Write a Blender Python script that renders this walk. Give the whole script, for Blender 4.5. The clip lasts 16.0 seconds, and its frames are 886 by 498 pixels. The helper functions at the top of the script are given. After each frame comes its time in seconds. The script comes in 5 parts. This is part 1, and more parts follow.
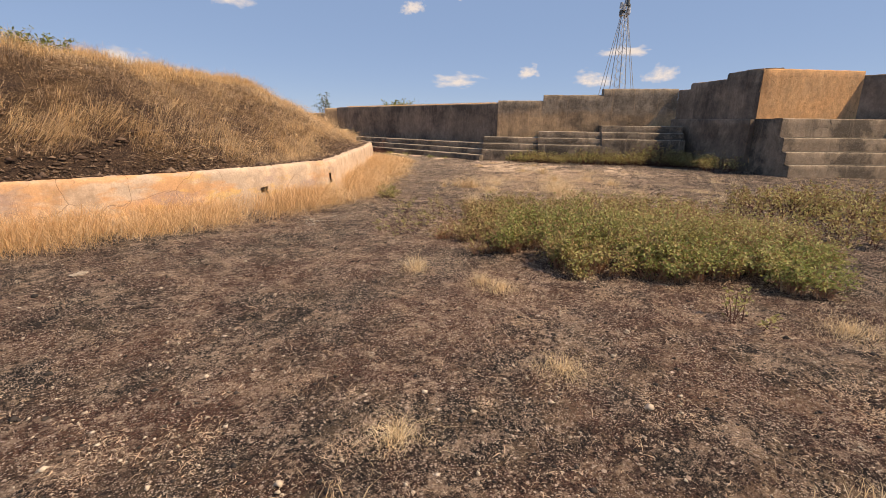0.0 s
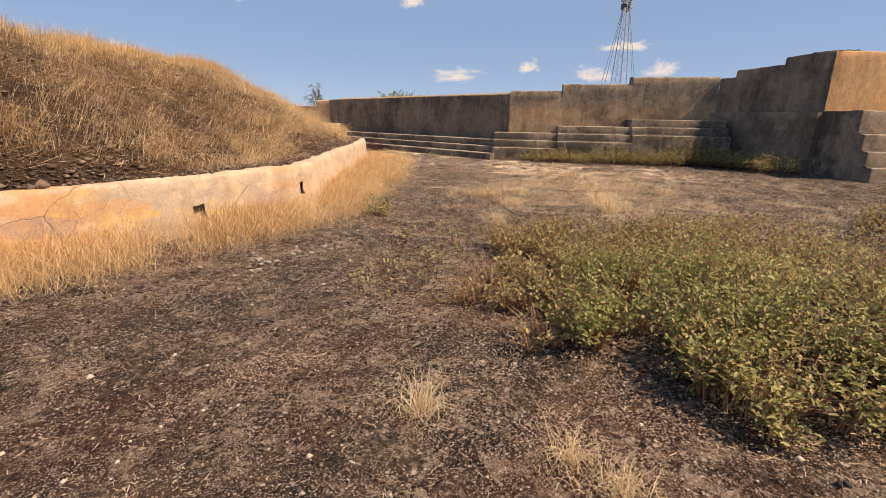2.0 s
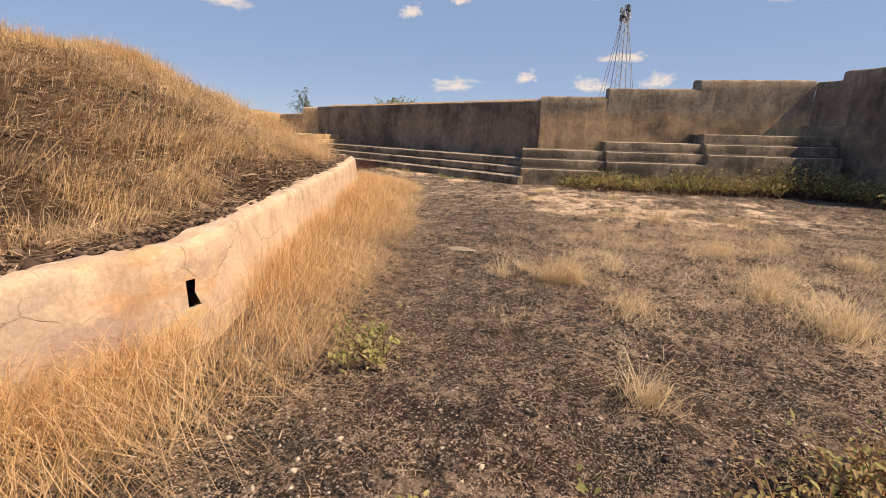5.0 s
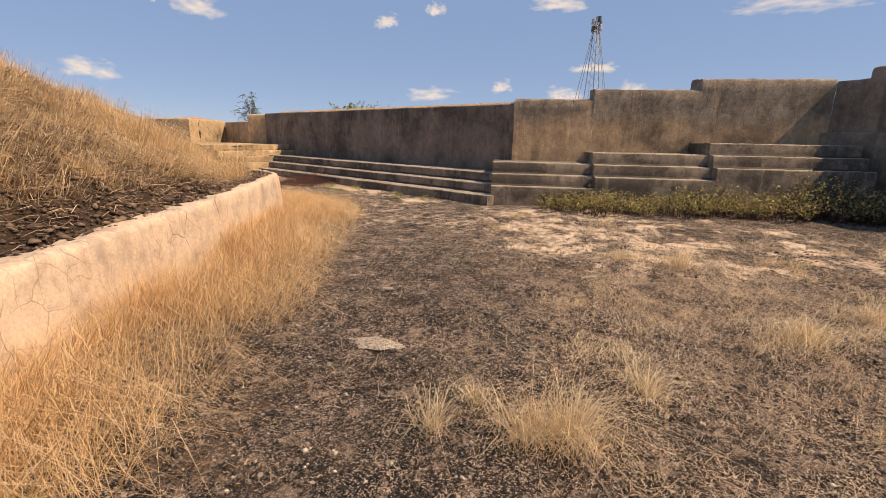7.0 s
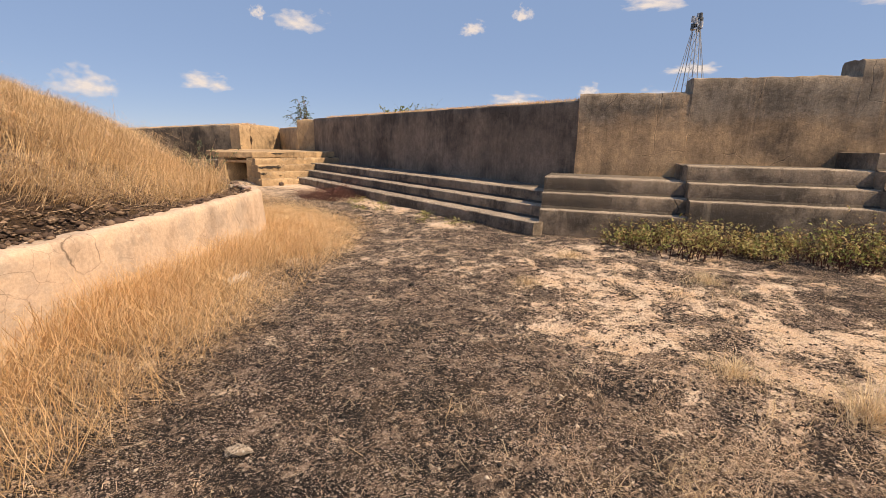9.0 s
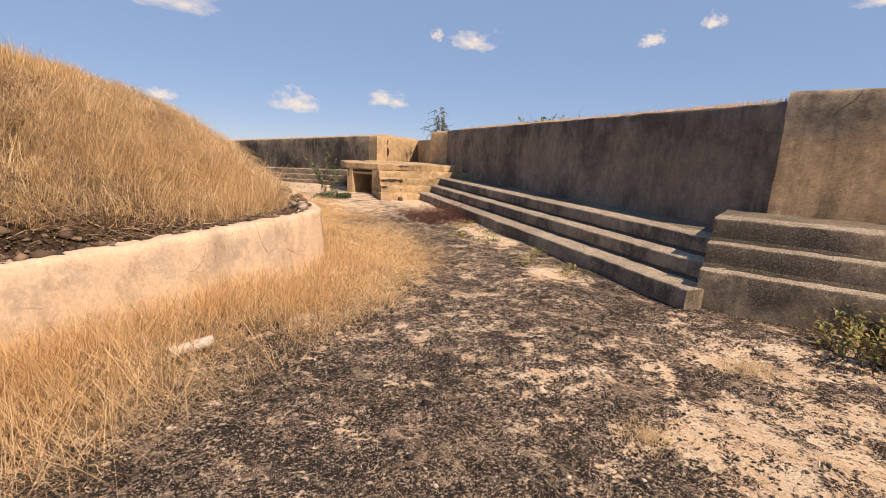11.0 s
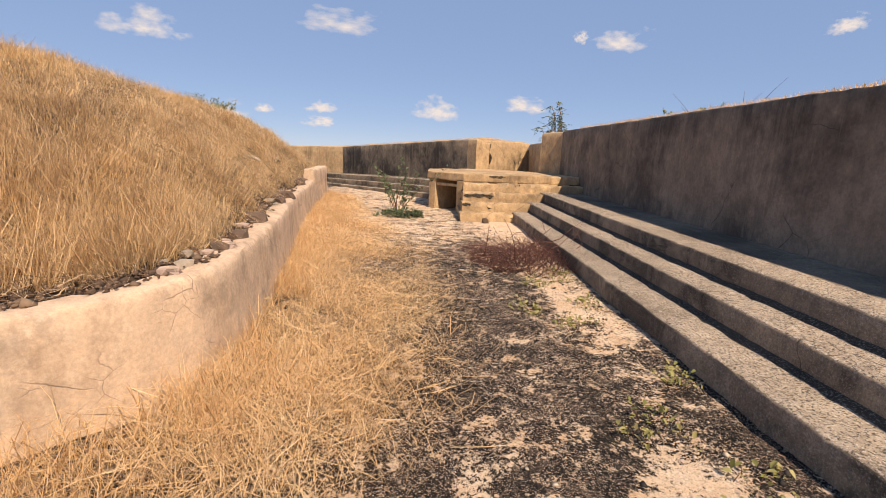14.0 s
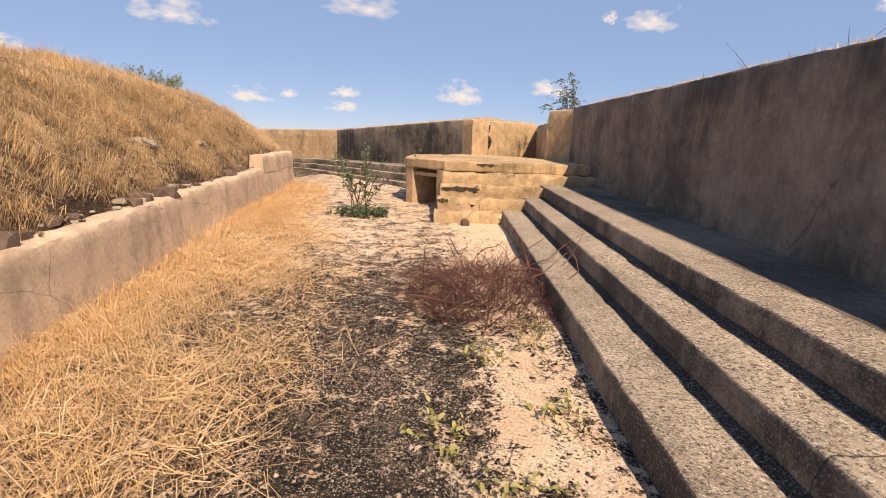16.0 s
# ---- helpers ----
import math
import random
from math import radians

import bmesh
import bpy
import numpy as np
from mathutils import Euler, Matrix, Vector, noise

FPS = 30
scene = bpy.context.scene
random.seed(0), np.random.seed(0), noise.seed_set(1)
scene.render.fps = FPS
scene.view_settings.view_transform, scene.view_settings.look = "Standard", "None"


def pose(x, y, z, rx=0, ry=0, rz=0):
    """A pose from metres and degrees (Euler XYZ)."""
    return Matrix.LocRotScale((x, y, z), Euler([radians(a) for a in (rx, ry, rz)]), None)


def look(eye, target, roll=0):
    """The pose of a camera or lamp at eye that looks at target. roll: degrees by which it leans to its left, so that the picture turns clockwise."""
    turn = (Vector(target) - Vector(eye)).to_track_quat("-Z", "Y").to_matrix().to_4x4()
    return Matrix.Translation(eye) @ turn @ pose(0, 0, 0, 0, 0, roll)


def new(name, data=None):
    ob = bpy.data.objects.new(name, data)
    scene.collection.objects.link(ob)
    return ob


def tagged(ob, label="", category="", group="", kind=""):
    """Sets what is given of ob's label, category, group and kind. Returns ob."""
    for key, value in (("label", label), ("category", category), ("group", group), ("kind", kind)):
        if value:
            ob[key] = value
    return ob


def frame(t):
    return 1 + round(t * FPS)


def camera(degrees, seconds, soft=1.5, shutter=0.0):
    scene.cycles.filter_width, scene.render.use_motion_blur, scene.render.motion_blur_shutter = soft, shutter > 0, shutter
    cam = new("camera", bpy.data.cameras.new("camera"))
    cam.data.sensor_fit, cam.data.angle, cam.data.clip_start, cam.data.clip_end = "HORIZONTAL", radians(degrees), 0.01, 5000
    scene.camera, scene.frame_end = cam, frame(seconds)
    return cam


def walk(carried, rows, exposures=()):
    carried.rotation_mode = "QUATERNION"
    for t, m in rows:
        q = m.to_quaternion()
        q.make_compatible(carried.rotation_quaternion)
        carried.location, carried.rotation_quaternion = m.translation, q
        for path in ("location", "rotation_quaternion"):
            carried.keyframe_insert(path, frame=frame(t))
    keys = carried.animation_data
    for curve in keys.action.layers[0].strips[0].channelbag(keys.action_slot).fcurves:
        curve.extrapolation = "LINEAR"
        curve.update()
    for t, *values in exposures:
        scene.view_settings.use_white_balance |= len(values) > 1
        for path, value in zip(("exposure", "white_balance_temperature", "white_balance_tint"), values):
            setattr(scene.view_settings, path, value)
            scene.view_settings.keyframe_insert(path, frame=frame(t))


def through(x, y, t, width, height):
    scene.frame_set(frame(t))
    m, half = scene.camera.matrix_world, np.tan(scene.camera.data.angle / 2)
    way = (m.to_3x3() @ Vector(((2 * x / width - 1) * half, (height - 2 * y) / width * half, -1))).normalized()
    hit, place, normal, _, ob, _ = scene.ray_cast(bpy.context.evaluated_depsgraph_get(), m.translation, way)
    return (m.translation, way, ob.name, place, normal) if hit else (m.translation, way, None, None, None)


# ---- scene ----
cam = camera(87.5, 16.0, soft=0.6)
PATH = [
    (0, (-0.005, -0.043, 1.502), (1.344, 1.337, 0.973), 0.7),
    (0.5, (0.437, 0.389, 1.49), (1.83, 1.719, 0.953), 0.7),
    (1, (0.95, 0.853, 1.422), (2.345, 2.178, 0.877), 0.5),
    (1.5, (1.297, 1.361, 1.417), (2.677, 2.703, 0.873), 0.7),
    (2, (1.656, 1.933, 1.433), (3.003, 3.306, 0.885), 0.8),
    (2.5, (1.973, 2.516, 1.449), (3.304, 3.903, 0.897), 0.8),
    (3, (2.322, 3.141, 1.472), (3.657, 4.525, 0.92), 0.9),
    (3.5, (2.758, 3.654, 1.5), (4.088, 5.042, 0.949), 1.0),
    (4, (3.172, 4.248, 1.523), (4.498, 5.647, 0.99), 1.0),
    (4.2, (3.357, 4.435, 1.525), (4.682, 5.838, 0.998), 1.1),
    (6.3, (5.475, 6.092, 1.479), (6.904, 7.404, 0.993), 1.0),
    (6.5, (5.687, 6.208, 1.486), (7.114, 7.524, 1.007), 0.9),
    (7, (6.312, 6.525, 1.498), (7.744, 7.838, 1.023), 1.0),
    (7.5, (6.897, 6.862, 1.483), (8.304, 8.209, 1.032), 0.9),
    (8, (7.561, 7.158, 1.502), (8.918, 8.559, 1.057), 1.0),
    (8.5, (8.127, 7.416, 1.526), (9.42, 8.87, 1.066), 0.9),
    (9, (8.76, 7.688, 1.525), (9.948, 9.231, 1.068), 0.9),
    (9.2, (8.982, 7.809, 1.535), (10.13, 9.382, 1.08), 1.1),
    (11.3, (10.841, 9.432, 1.549), (11.382, 11.313, 1.135), 2.4),
    (11.5, (10.986, 9.631, 1.541), (11.476, 11.525, 1.126), 2.4),
    (12, (11.301, 10.167, 1.549), (11.665, 12.088, 1.129), 2.4),
    (12.5, (11.556, 10.719, 1.565), (11.814, 12.658, 1.146), 2.4),
    (13, (11.874, 11.328, 1.574), (12.053, 13.275, 1.154), 2.1),
    (13.5, (12.15, 11.902, 1.558), (12.271, 13.856, 1.149), 2.1),
    (14, (12.486, 12.506, 1.572), (12.565, 14.462, 1.161), 2.2),
    (14.5, (12.755, 13.103, 1.545), (12.794, 15.057, 1.119), 2.3),
    (15, (13.045, 13.7, 1.544), (13.061, 15.649, 1.095), 2.1),
    (15.5, (13.283, 14.267, 1.533), (13.284, 16.212, 1.067), 2.3),
    (16, (13.561, 14.899, 1.539), (13.545, 16.842, 1.064), 2.1),
]
walk(cam, [(t, look(eye, target, roll)) for t, eye, target, roll in PATH], exposures=[(0.0, 0.34, 8650, 18), (3.5, 0.41, 8900, 18), (7.0, 0.29, 8600, 18), (9.0, 0.33, 8600, 18), (11.5, 0.37, 8300, 18), (13.0, 0.32, 8150, 18), (16.0, 0.48, 8450, 18)])

# ---- world and sun ----
SUN = Vector((0.39, -0.75, 1.0)).normalized()
world = bpy.data.worlds.new("sky")
scene.world = world
world.use_nodes = True
wn = world.node_tree.nodes
sky = wn.new("ShaderNodeTexSky")
sky.sky_type, sky.sun_disc = "NISHITA", False
sky.sun_elevation = math.asin(SUN.z)
sky.sun_rotation = math.atan2(SUN.x, SUN.y)
sky.altitude, sky.air_density, sky.dust_density, sky.ozone_density = 3500, 0.9, 0.0, 1.2
haze = wn.new("ShaderNodeMix")
haze.data_type = "RGBA"
haze.inputs[0].default_value = 0.68
haze.inputs[7].default_value = (2.25, 4.25, 8.3, 1)
world.node_tree.links.new(sky.outputs[0], haze.inputs[6])
world.node_tree.links.new(haze.outputs[2], wn["Background"].inputs[0])
wn["Background"].inputs[1].default_value = 0.085
sun = new("sun", bpy.data.lights.new("sun", "SUN"))
sun.data.energy, sun.data.angle, sun.data.color = 5.0, radians(0.5), (1.0, 0.90, 0.76)
sun.matrix_world = look(SUN * 50, (0, 0, 0))

rng = np.random.default_rng(7)
WAVES = [(math.cos(a) * k, math.sin(a) * k, p) for a, k, p in ((0.3, 1.0, 0.5), (1.4, 1.3, 2.2), (2.3, 0.8, 4.0), (2.9, 1.7, 1.1), (0.9, 2.3, 5.0), (1.9, 2.9, 3.1), (2.6, 3.7, 0.2))]


def clumps(x, y, size):
    """Smooth patchiness from about -1 to 1 (arrays)."""
    s = 6.283 / (size * 2.2)
    return sum(np.sin((x * a + y * c) * s + p + 0.8 * np.sin((x * c - y * a) * s * 0.6)) for a, c, p in WAVES) / 3.2



# ---- materials ----
class Mat:
    """A node material with short calls for the usual nodes."""

    def __init__(self, name, rough=0.9):
        self.m = bpy.data.materials.new(name)
        self.m.use_nodes = True
        self.t = self.m.node_tree
        self.b = self.t.nodes["Principled BSDF"]
        self.b.inputs["Roughness"].default_value = rough
        self.b.inputs["Specular IOR Level"].default_value = 0.25
        self.co = self.node("ShaderNodeTexCoord").outputs["Object"]

    def node(self, kind):
        return self.t.nodes.new(kind)

    def link(self, a, b):
        self.t.links.new(a, b)

    def noise(self, scale, detail=6, rough=0.6, stretch=(1, 1, 1), shift=0.0):
        mp = self.node("ShaderNodeMapping")
        mp.inputs["Scale"].default_value = stretch
        mp.inputs["Location"].default_value = (shift, shift * 0.7, shift * 1.3)
        self.link(self.co, mp.inputs[0])
        n = self.node("ShaderNodeTexNoise")
        n.inputs["Scale"].default_value, n.inputs["Detail"].default_value, n.inputs["Roughness"].default_value = scale, detail, rough
        self.link(mp.outputs[0], n.inputs["Vector"])
        return n.outputs["Fac"]

    def cells(self, scale, feature="F1", out="Distance"):
        v = self.node("ShaderNodeTexVoronoi")
        v.feature = feature
        v.inputs["Scale"].default_value = scale
        if feature == "F1":
            self.link(self.co, v.inputs["Vector"])
        else:
            n = self.node("ShaderNodeTexNoise")
            n.inputs["Scale"].default_value, n.inputs["Detail"].default_value = 2.5, 5
            self.link(self.co, n.inputs["Vector"])
            self.link(self.mix(0.22, self.co, n.outputs["Color"], "ADD"), v.inputs["Vector"])
        return v.outputs[out]

    def ramp(self, fac, a, b, lo=0.0, hi=1.0):
        r = self.node("ShaderNodeMapRange")
        r.inputs["From Min"].default_value, r.inputs["From Max"].default_value = a, b
        r.inputs["To Min"].default_value, r.inputs["To Max"].default_value = lo, hi
        self.link(fac, r.inputs["Value"])
        return r.outputs[0]

    def calc(self, op, a, b):
        n = self.node("ShaderNodeMath")
        n.operation = op
        for i, v in enumerate((a, b)):
            if isinstance(v, (int, float)):
                n.inputs[i].default_value = v
            else:
                self.link(v, n.inputs[i])
        return n.outputs[0]

    def mix(self, fac, a, b, mode="MIX"):
        n = self.node("ShaderNodeMix")
        n.data_type, n.blend_type = "RGBA", mode
        for i, v in ((0, fac), (6, a), (7, b)):
            if isinstance(v, (int, float)):
                n.inputs[i].default_value = v
            elif isinstance(v, tuple):
                n.inputs[i].default_value = (*v, 1)
            else:
                self.link(v, n.inputs[i])
        return n.outputs[2]

    def attribute(self, name):
        a = self.node("ShaderNodeAttribute")
        a.attribute_name = name
        return a.outputs["Fac"]

    def island(self):
        return self.node("ShaderNodeNewGeometry").outputs["Random Per Island"]

    def separate(self):
        s = self.node("ShaderNodeSeparateXYZ")
        self.link(self.co, s.inputs[0])
        return s.outputs

    def color(self, c):
        if isinstance(c, tuple):
            self.b.inputs["Base Color"].default_value = (*c, 1)
        else:
            self.link(c, self.b.inputs["Base Color"])
        return self

    def bump(self, height, strength=0.5, distance=0.02):
        n = self.node("ShaderNodeBump")
        n.inputs["Strength"].default_value, n.inputs["Distance"].default_value = strength, distance
        self.link(height, n.inputs["Height"])
        self.link(n.outputs[0], self.b.inputs["Normal"])
        return self


def concrete(name, light, dark, stain, stain_at=(0.5, 0.7), streak=0.0, speck=0.0, grime=(0.03, 0.027, 0.024), band=None):
    """Old lime plaster and concrete: mottled, stained, streaked down from the top, and flecked with aggregate."""
    m = Mat(name, 0.95)
    c = m.mix(m.ramp(m.noise(1.3, 8, 0.65), 0.35, 0.65), light, dark)
    c = m.mix(m.ramp(m.noise(0.6, 6, 0.7, shift=5), *stain_at), c, stain)
    if band:
        up = m.calc("ADD", m.separate()[2], m.calc("MULTIPLY", m.calc("SUBTRACT", m.noise(1.1, 6, 0.7, (1, 1, 2), 14), 0.5), 1.2))
        c = m.mix(m.ramp(up, *band), c, m.mix(m.ramp(m.noise(2.4, 7, 0.7, shift=19), 0.4, 0.6), (0.46, 0.37, 0.27), (0.24, 0.19, 0.14)))
    if streak:
        s = m.ramp(m.noise(2.0, 9, 0.72, (1.3, 1.3, 0.16), 3), 0.46, 0.70)
        s = m.calc("MULTIPLY", s, m.ramp(m.noise(0.55, 6, 0.7, (1, 1, 0.6), 9), 0.42, 0.62))
        c = m.mix(m.ramp(m.noise(3.1, 8, 0.7, (1.5, 1.5, 0.12), 31), 0.55, 0.68, 0, 0.55), c, light)
        c = m.mix(m.calc("MULTIPLY", s, streak), c, grime)
    if speck:
        k = m.ramp(m.noise(75, 5, 0.8), 0.53, 0.585)
        c = m.mix(m.calc("MULTIPLY", k, speck), c, (0.70, 0.64, 0.55))
        k = m.ramp(m.noise(48, 6, 0.8, shift=2), 0.515, 0.56)
        c = m.mix(m.calc("MULTIPLY", k, speck), c, (0.075, 0.06, 0.048))
    c = m.mix(m.ramp(m.noise(26, 5, 0.75), 0.25, 0.75), m.mix(0.28, c, (0.02, 0.018, 0.015)), c)
    c = m.mix(m.ramp(m.noise(7, 9, 0.78, (1, 1, 0.7), 23), 0.42, 0.60, 0, 0.30), c, grime)
    crack = m.ramp(m.cells(0.9, "DISTANCE_TO_EDGE"), 0.0, 0.006, 1, 0)
    crack = m.calc("MULTIPLY", crack, m.ramp(m.noise(0.8, 2, shift=7), 0.50, 0.56))
    c = m.mix(m.calc("MULTIPLY", crack, 0.75), c, grime)
    h = m.calc("ADD", m.noise(30, 6, 0.75), m.calc("MULTIPLY", m.noise(4, 4), 1.5))
    h = m.calc("SUBTRACT", h, m.calc("MULTIPLY", crack, 0.8))
    return m.color(c).bump(h, 0.55, 0.02).m


def blade_material(name, colours, rough=0.75, through=0.25):
    """Grass or leaf: each blade its own tone, some light let through."""
    m = Mat(name, rough)
    r = m.island()
    c = m.mix(m.ramp(r, 0.0, 0.5), colours[0], colours[1])
    c = m.mix(m.ramp(r, 0.5, 1.0), c, colours[2])
    c = m.mix(m.ramp(m.noise(0.9, 5, 0.65), 0.35, 0.65, 0, 0.65), c, colours[3])
    m.color(c)
    tr = m.node("ShaderNodeBsdfTranslucent")
    m.link(c, tr.inputs[0])
    mx = m.node("ShaderNodeMixShader")
    mx.inputs[0].default_value = through
    m.link(m.b.outputs[0], mx.inputs[1])
    m.link(tr.outputs[0], mx.inputs[2])
    m.link(mx.outputs[0], m.t.nodes["Material Output"].inputs[0])
    return m.m


# Weathered grey with shade mixed in, for sun-averted walls and the culvert back.
SHADED_WALL = concrete("shaded_weathered_concrete", (0.39, 0.30, 0.225), (0.26, 0.20, 0.15), (0.145, 0.112, 0.086), (0.44, 0.60), 0.95, 0.0)
BROWN_WALL = concrete("brown_stained_concrete", (0.80, 0.53, 0.30), (0.58, 0.39, 0.23), (0.30, 0.21, 0.135), (0.47, 0.62), 0.7, band=(1.75, 2.15))
ORANGE_WALL = concrete("ochre_concrete", (0.76, 0.42, 0.20), (0.66, 0.40, 0.21), (0.40, 0.27, 0.17), (0.58, 0.75), 0.5)
TAN_WALL = concrete("tan_lime_plaster", (0.66, 0.47, 0.28), (0.52, 0.36, 0.21), (0.30, 0.21, 0.125), (0.50, 0.66), 0.55)
BLACK_WALL = concrete("black_streaked_plaster", (0.44, 0.35, 0.25), (0.31, 0.245, 0.18), (0.10, 0.085, 0.07), (0.43, 0.58), 0.9)
STEP = concrete("grey_speckled_concrete", (0.52, 0.42, 0.315), (0.41, 0.325, 0.245), (0.27, 0.21, 0.155), (0.46, 0.66), 0.0, 0.95)
# Riser faces darker than the treads: shade in the colour, over brown stains.
RISER = concrete("stained_shaded_concrete", (0.44, 0.34, 0.245), (0.25, 0.185, 0.13), (0.10, 0.078, 0.058), (0.45, 0.55), 0.7, 0.35)
# Moss and the parapet's shadow, both put into one dark ledge colour.
LEDGE = concrete("mossy_shaded_concrete", (0.25, 0.205, 0.16), (0.17, 0.14, 0.11), (0.09, 0.075, 0.06), (0.42, 0.6), 0.0, 0.25)


def retaining_material():
    """Pale peach plaster, grey where it has worn, with faded orange paint on its first stretch, stained and cracked."""
    m = Mat("peach_lime_plaster", 0.95)
    c = m.mix(m.ramp(m.noise(1.6, 8, 0.7), 0.38, 0.62), (0.70, 0.525, 0.385), (0.60, 0.445, 0.325))
    c = m.mix(m.ramp(m.noise(3.5, 8, 0.72, shift=5), 0.52, 0.66, 0, 0.7), c, (0.37, 0.275, 0.20))
    c = m.mix(m.ramp(m.noise(1.0, 8, 0.7, shift=61), 0.52, 0.60, 0, 0.55), c, (0.40, 0.335, 0.275))
    c = m.mix(m.ramp(m.noise(14, 6, 0.7, shift=1), 0.55, 0.7, 0, 0.6), c, (0.72, 0.585, 0.46))
    zone = m.ramp(m.separate()[1], 8.3, 8.9, 1, 0)
    c = m.mix(m.calc("MULTIPLY", zone, m.ramp(m.noise(0.9, 6, 0.65, (1, 1, 2.5), 21), 0.50, 0.58, 0, 0.75)), c, (0.62, 0.33, 0.15))
    c = m.mix(m.calc("MULTIPLY", zone, m.ramp(m.noise(1.1, 6, 0.65, (1, 1, 2), 27), 0.54, 0.62, 0, 0.7)), c, (0.36, 0.27, 0.25))
    c = m.mix(m.calc("MULTIPLY", zone, m.ramp(m.noise(1.4, 7, 0.7, (1, 1, 2.2), 71), 0.57, 0.62, 0, 0.6)), c, (0.70, 0.46, 0.16))
    c = m.mix(m.ramp(m.noise(2.2, 9, 0.75, (1, 1, 0.35), 51), 0.50, 0.66, 0, 0.5), c, (0.28, 0.20, 0.14))
    c = m.mix(m.ramp(m.noise(40, 5, 0.75), 0.25, 0.7), m.mix(0.35, c, (0.05, 0.035, 0.025)), c)
    crack = m.ramp(m.cells(1.5, "DISTANCE_TO_EDGE"), 0.0, 0.008, 1, 0)
    crack = m.calc("MULTIPLY", crack, m.ramp(m.noise(0.7, 3, shift=7), 0.47, 0.52))
    hair = m.calc("MULTIPLY", m.ramp(m.cells(4.5, "DISTANCE_TO_EDGE"), 0.0, 0.014, 0.6, 0), m.ramp(m.noise(1.2, 3, shift=33), 0.52, 0.58))
    crack = m.calc("MAXIMUM", crack, hair)
    c = m.mix(m.calc("MULTIPLY", crack, 0.8), c, (0.10, 0.07, 0.05))
    h = m.calc("SUBTRACT", m.calc("ADD", m.noise(30, 6, 0.75), m.calc("MULTIPLY", m.noise(5, 5), 1.5)), m.calc("MULTIPLY", crack, 0.8))
    return m.color(c).bump(h, 0.35, 0.02).m


RETAINING = retaining_material()


def ground_material():
    m = Mat("charcoal_gravel", 1.0)
    fine = m.noise(45, 6, 0.8)
    grit = m.calc("ADD", m.calc("MULTIPLY", fine, 0.6), m.calc("MULTIPLY", m.noise(130, 3, 0.8, shift=13), 0.4))
    black = m.mix(m.ramp(grit, 0.45, 0.60), (0.003, 0.0029, 0.0028), (0.070, 0.061, 0.053))
    red = m.mix(m.ramp(grit, 0.43, 0.57), (0.005, 0.0028, 0.0025), (0.16, 0.078, 0.057))
    c = m.mix(m.calc("MULTIPLY", m.attribute("red"), m.ramp(m.noise(0.9, 6, 0.65, shift=4), 0.42, 0.56)), black, red)
    # limestone crust under the gravel, broken into ragged plates
    w = m.attribute("crust")
    n = m.calc("ADD", m.calc("MULTIPLY", m.noise(2.6, 8, 0.7), 0.30), m.calc("ADD", m.calc("MULTIPLY", m.noise(9, 8, 0.75, shift=8), 0.38), m.calc("MULTIPLY", m.noise(42, 4, 0.8, shift=18), 0.32)))
    mask = m.ramp(m.calc("ADD", n, m.calc("MULTIPLY", w, 0.26)), 0.600, 0.612)
    tan = m.mix(m.ramp(m.noise(3, 6, 0.7), 0.38, 0.62), (0.64, 0.44, 0.28), (0.74, 0.60, 0.45))
    tan = m.mix(m.ramp(m.noise(50, 4, 0.8, shift=3), 0.50, 0.66, 0, 0.7), tan, (0.24, 0.17, 0.115))
    c = m.mix(mask, c, tan)
    # pale trodden litter
    p = m.calc("MULTIPLY", m.ramp(m.noise(11, 10, 0.85, shift=41), 0.54, 0.565), m.ramp(m.noise(1.3, 6, 0.7, shift=43), 0.46, 0.56))
    c = m.mix(m.calc("MULTIPLY", m.calc("MULTIPLY", p, m.ramp(m.separate()[1], 10, 14, 1, 0.5)), 0.75), c, (0.54, 0.39, 0.29))
    # matted pale patches between bare black ones
    q = m.calc("ADD", m.calc("MULTIPLY", m.noise(3.6, 7, 0.72, shift=81), 0.6), m.calc("MULTIPLY", m.noise(26, 5, 0.8, shift=83), 0.4))
    q = m.calc("MULTIPLY", m.ramp(q, 0.535, 0.56), m.ramp(m.separate()[1], 11, 14, 1, 0.3))
    c = m.mix(m.calc("MULTIPLY", q, 0.58), c, m.mix(m.ramp(m.noise(60, 3, 0.8, shift=85), 0.4, 0.6), (0.20, 0.13, 0.095), (0.62, 0.46, 0.34)))
    # straw dust
    d = m.calc("MULTIPLY", m.attribute("straw"), m.ramp(m.calc("ADD", m.calc("MULTIPLY", m.noise(3, 6, 0.7, shift=6), 0.5), m.calc("MULTIPLY", m.noise(40, 5, 0.8, shift=16), 0.5)), 0.50, 0.55))
    c = m.mix(m.calc("MULTIPLY", d, 0.5), c, (0.52, 0.35, 0.22))
    # pale chips
    for size, reach, share, at in ((22, 0.30, 0.12, 11), (48, 0.40, 0.22, 15), (85, 0.44, 0.32, 25), (130, 0.46, 0.40, 35)):
        v = m.node("ShaderNodeTexVoronoi")
        v.inputs["Scale"].default_value = size
        m.link(m.mix(0.5 / size, m.co, m.noise(size * 1.5, 2), "ADD"), v.inputs["Vector"])
        pick = m.node("ShaderNodeSeparateColor")
        m.link(v.outputs["Color"], pick.inputs[0])
        chip = m.calc("MULTIPLY", m.ramp(v.outputs["Distance"], reach * 0.75, reach, 1, 0), m.ramp(pick.outputs[0], share, share + 0.01, 1, 0))
        chip = m.calc("MULTIPLY", chip, m.ramp(m.noise(2.5, 6, 0.7, shift=at), 0.40, 0.54))
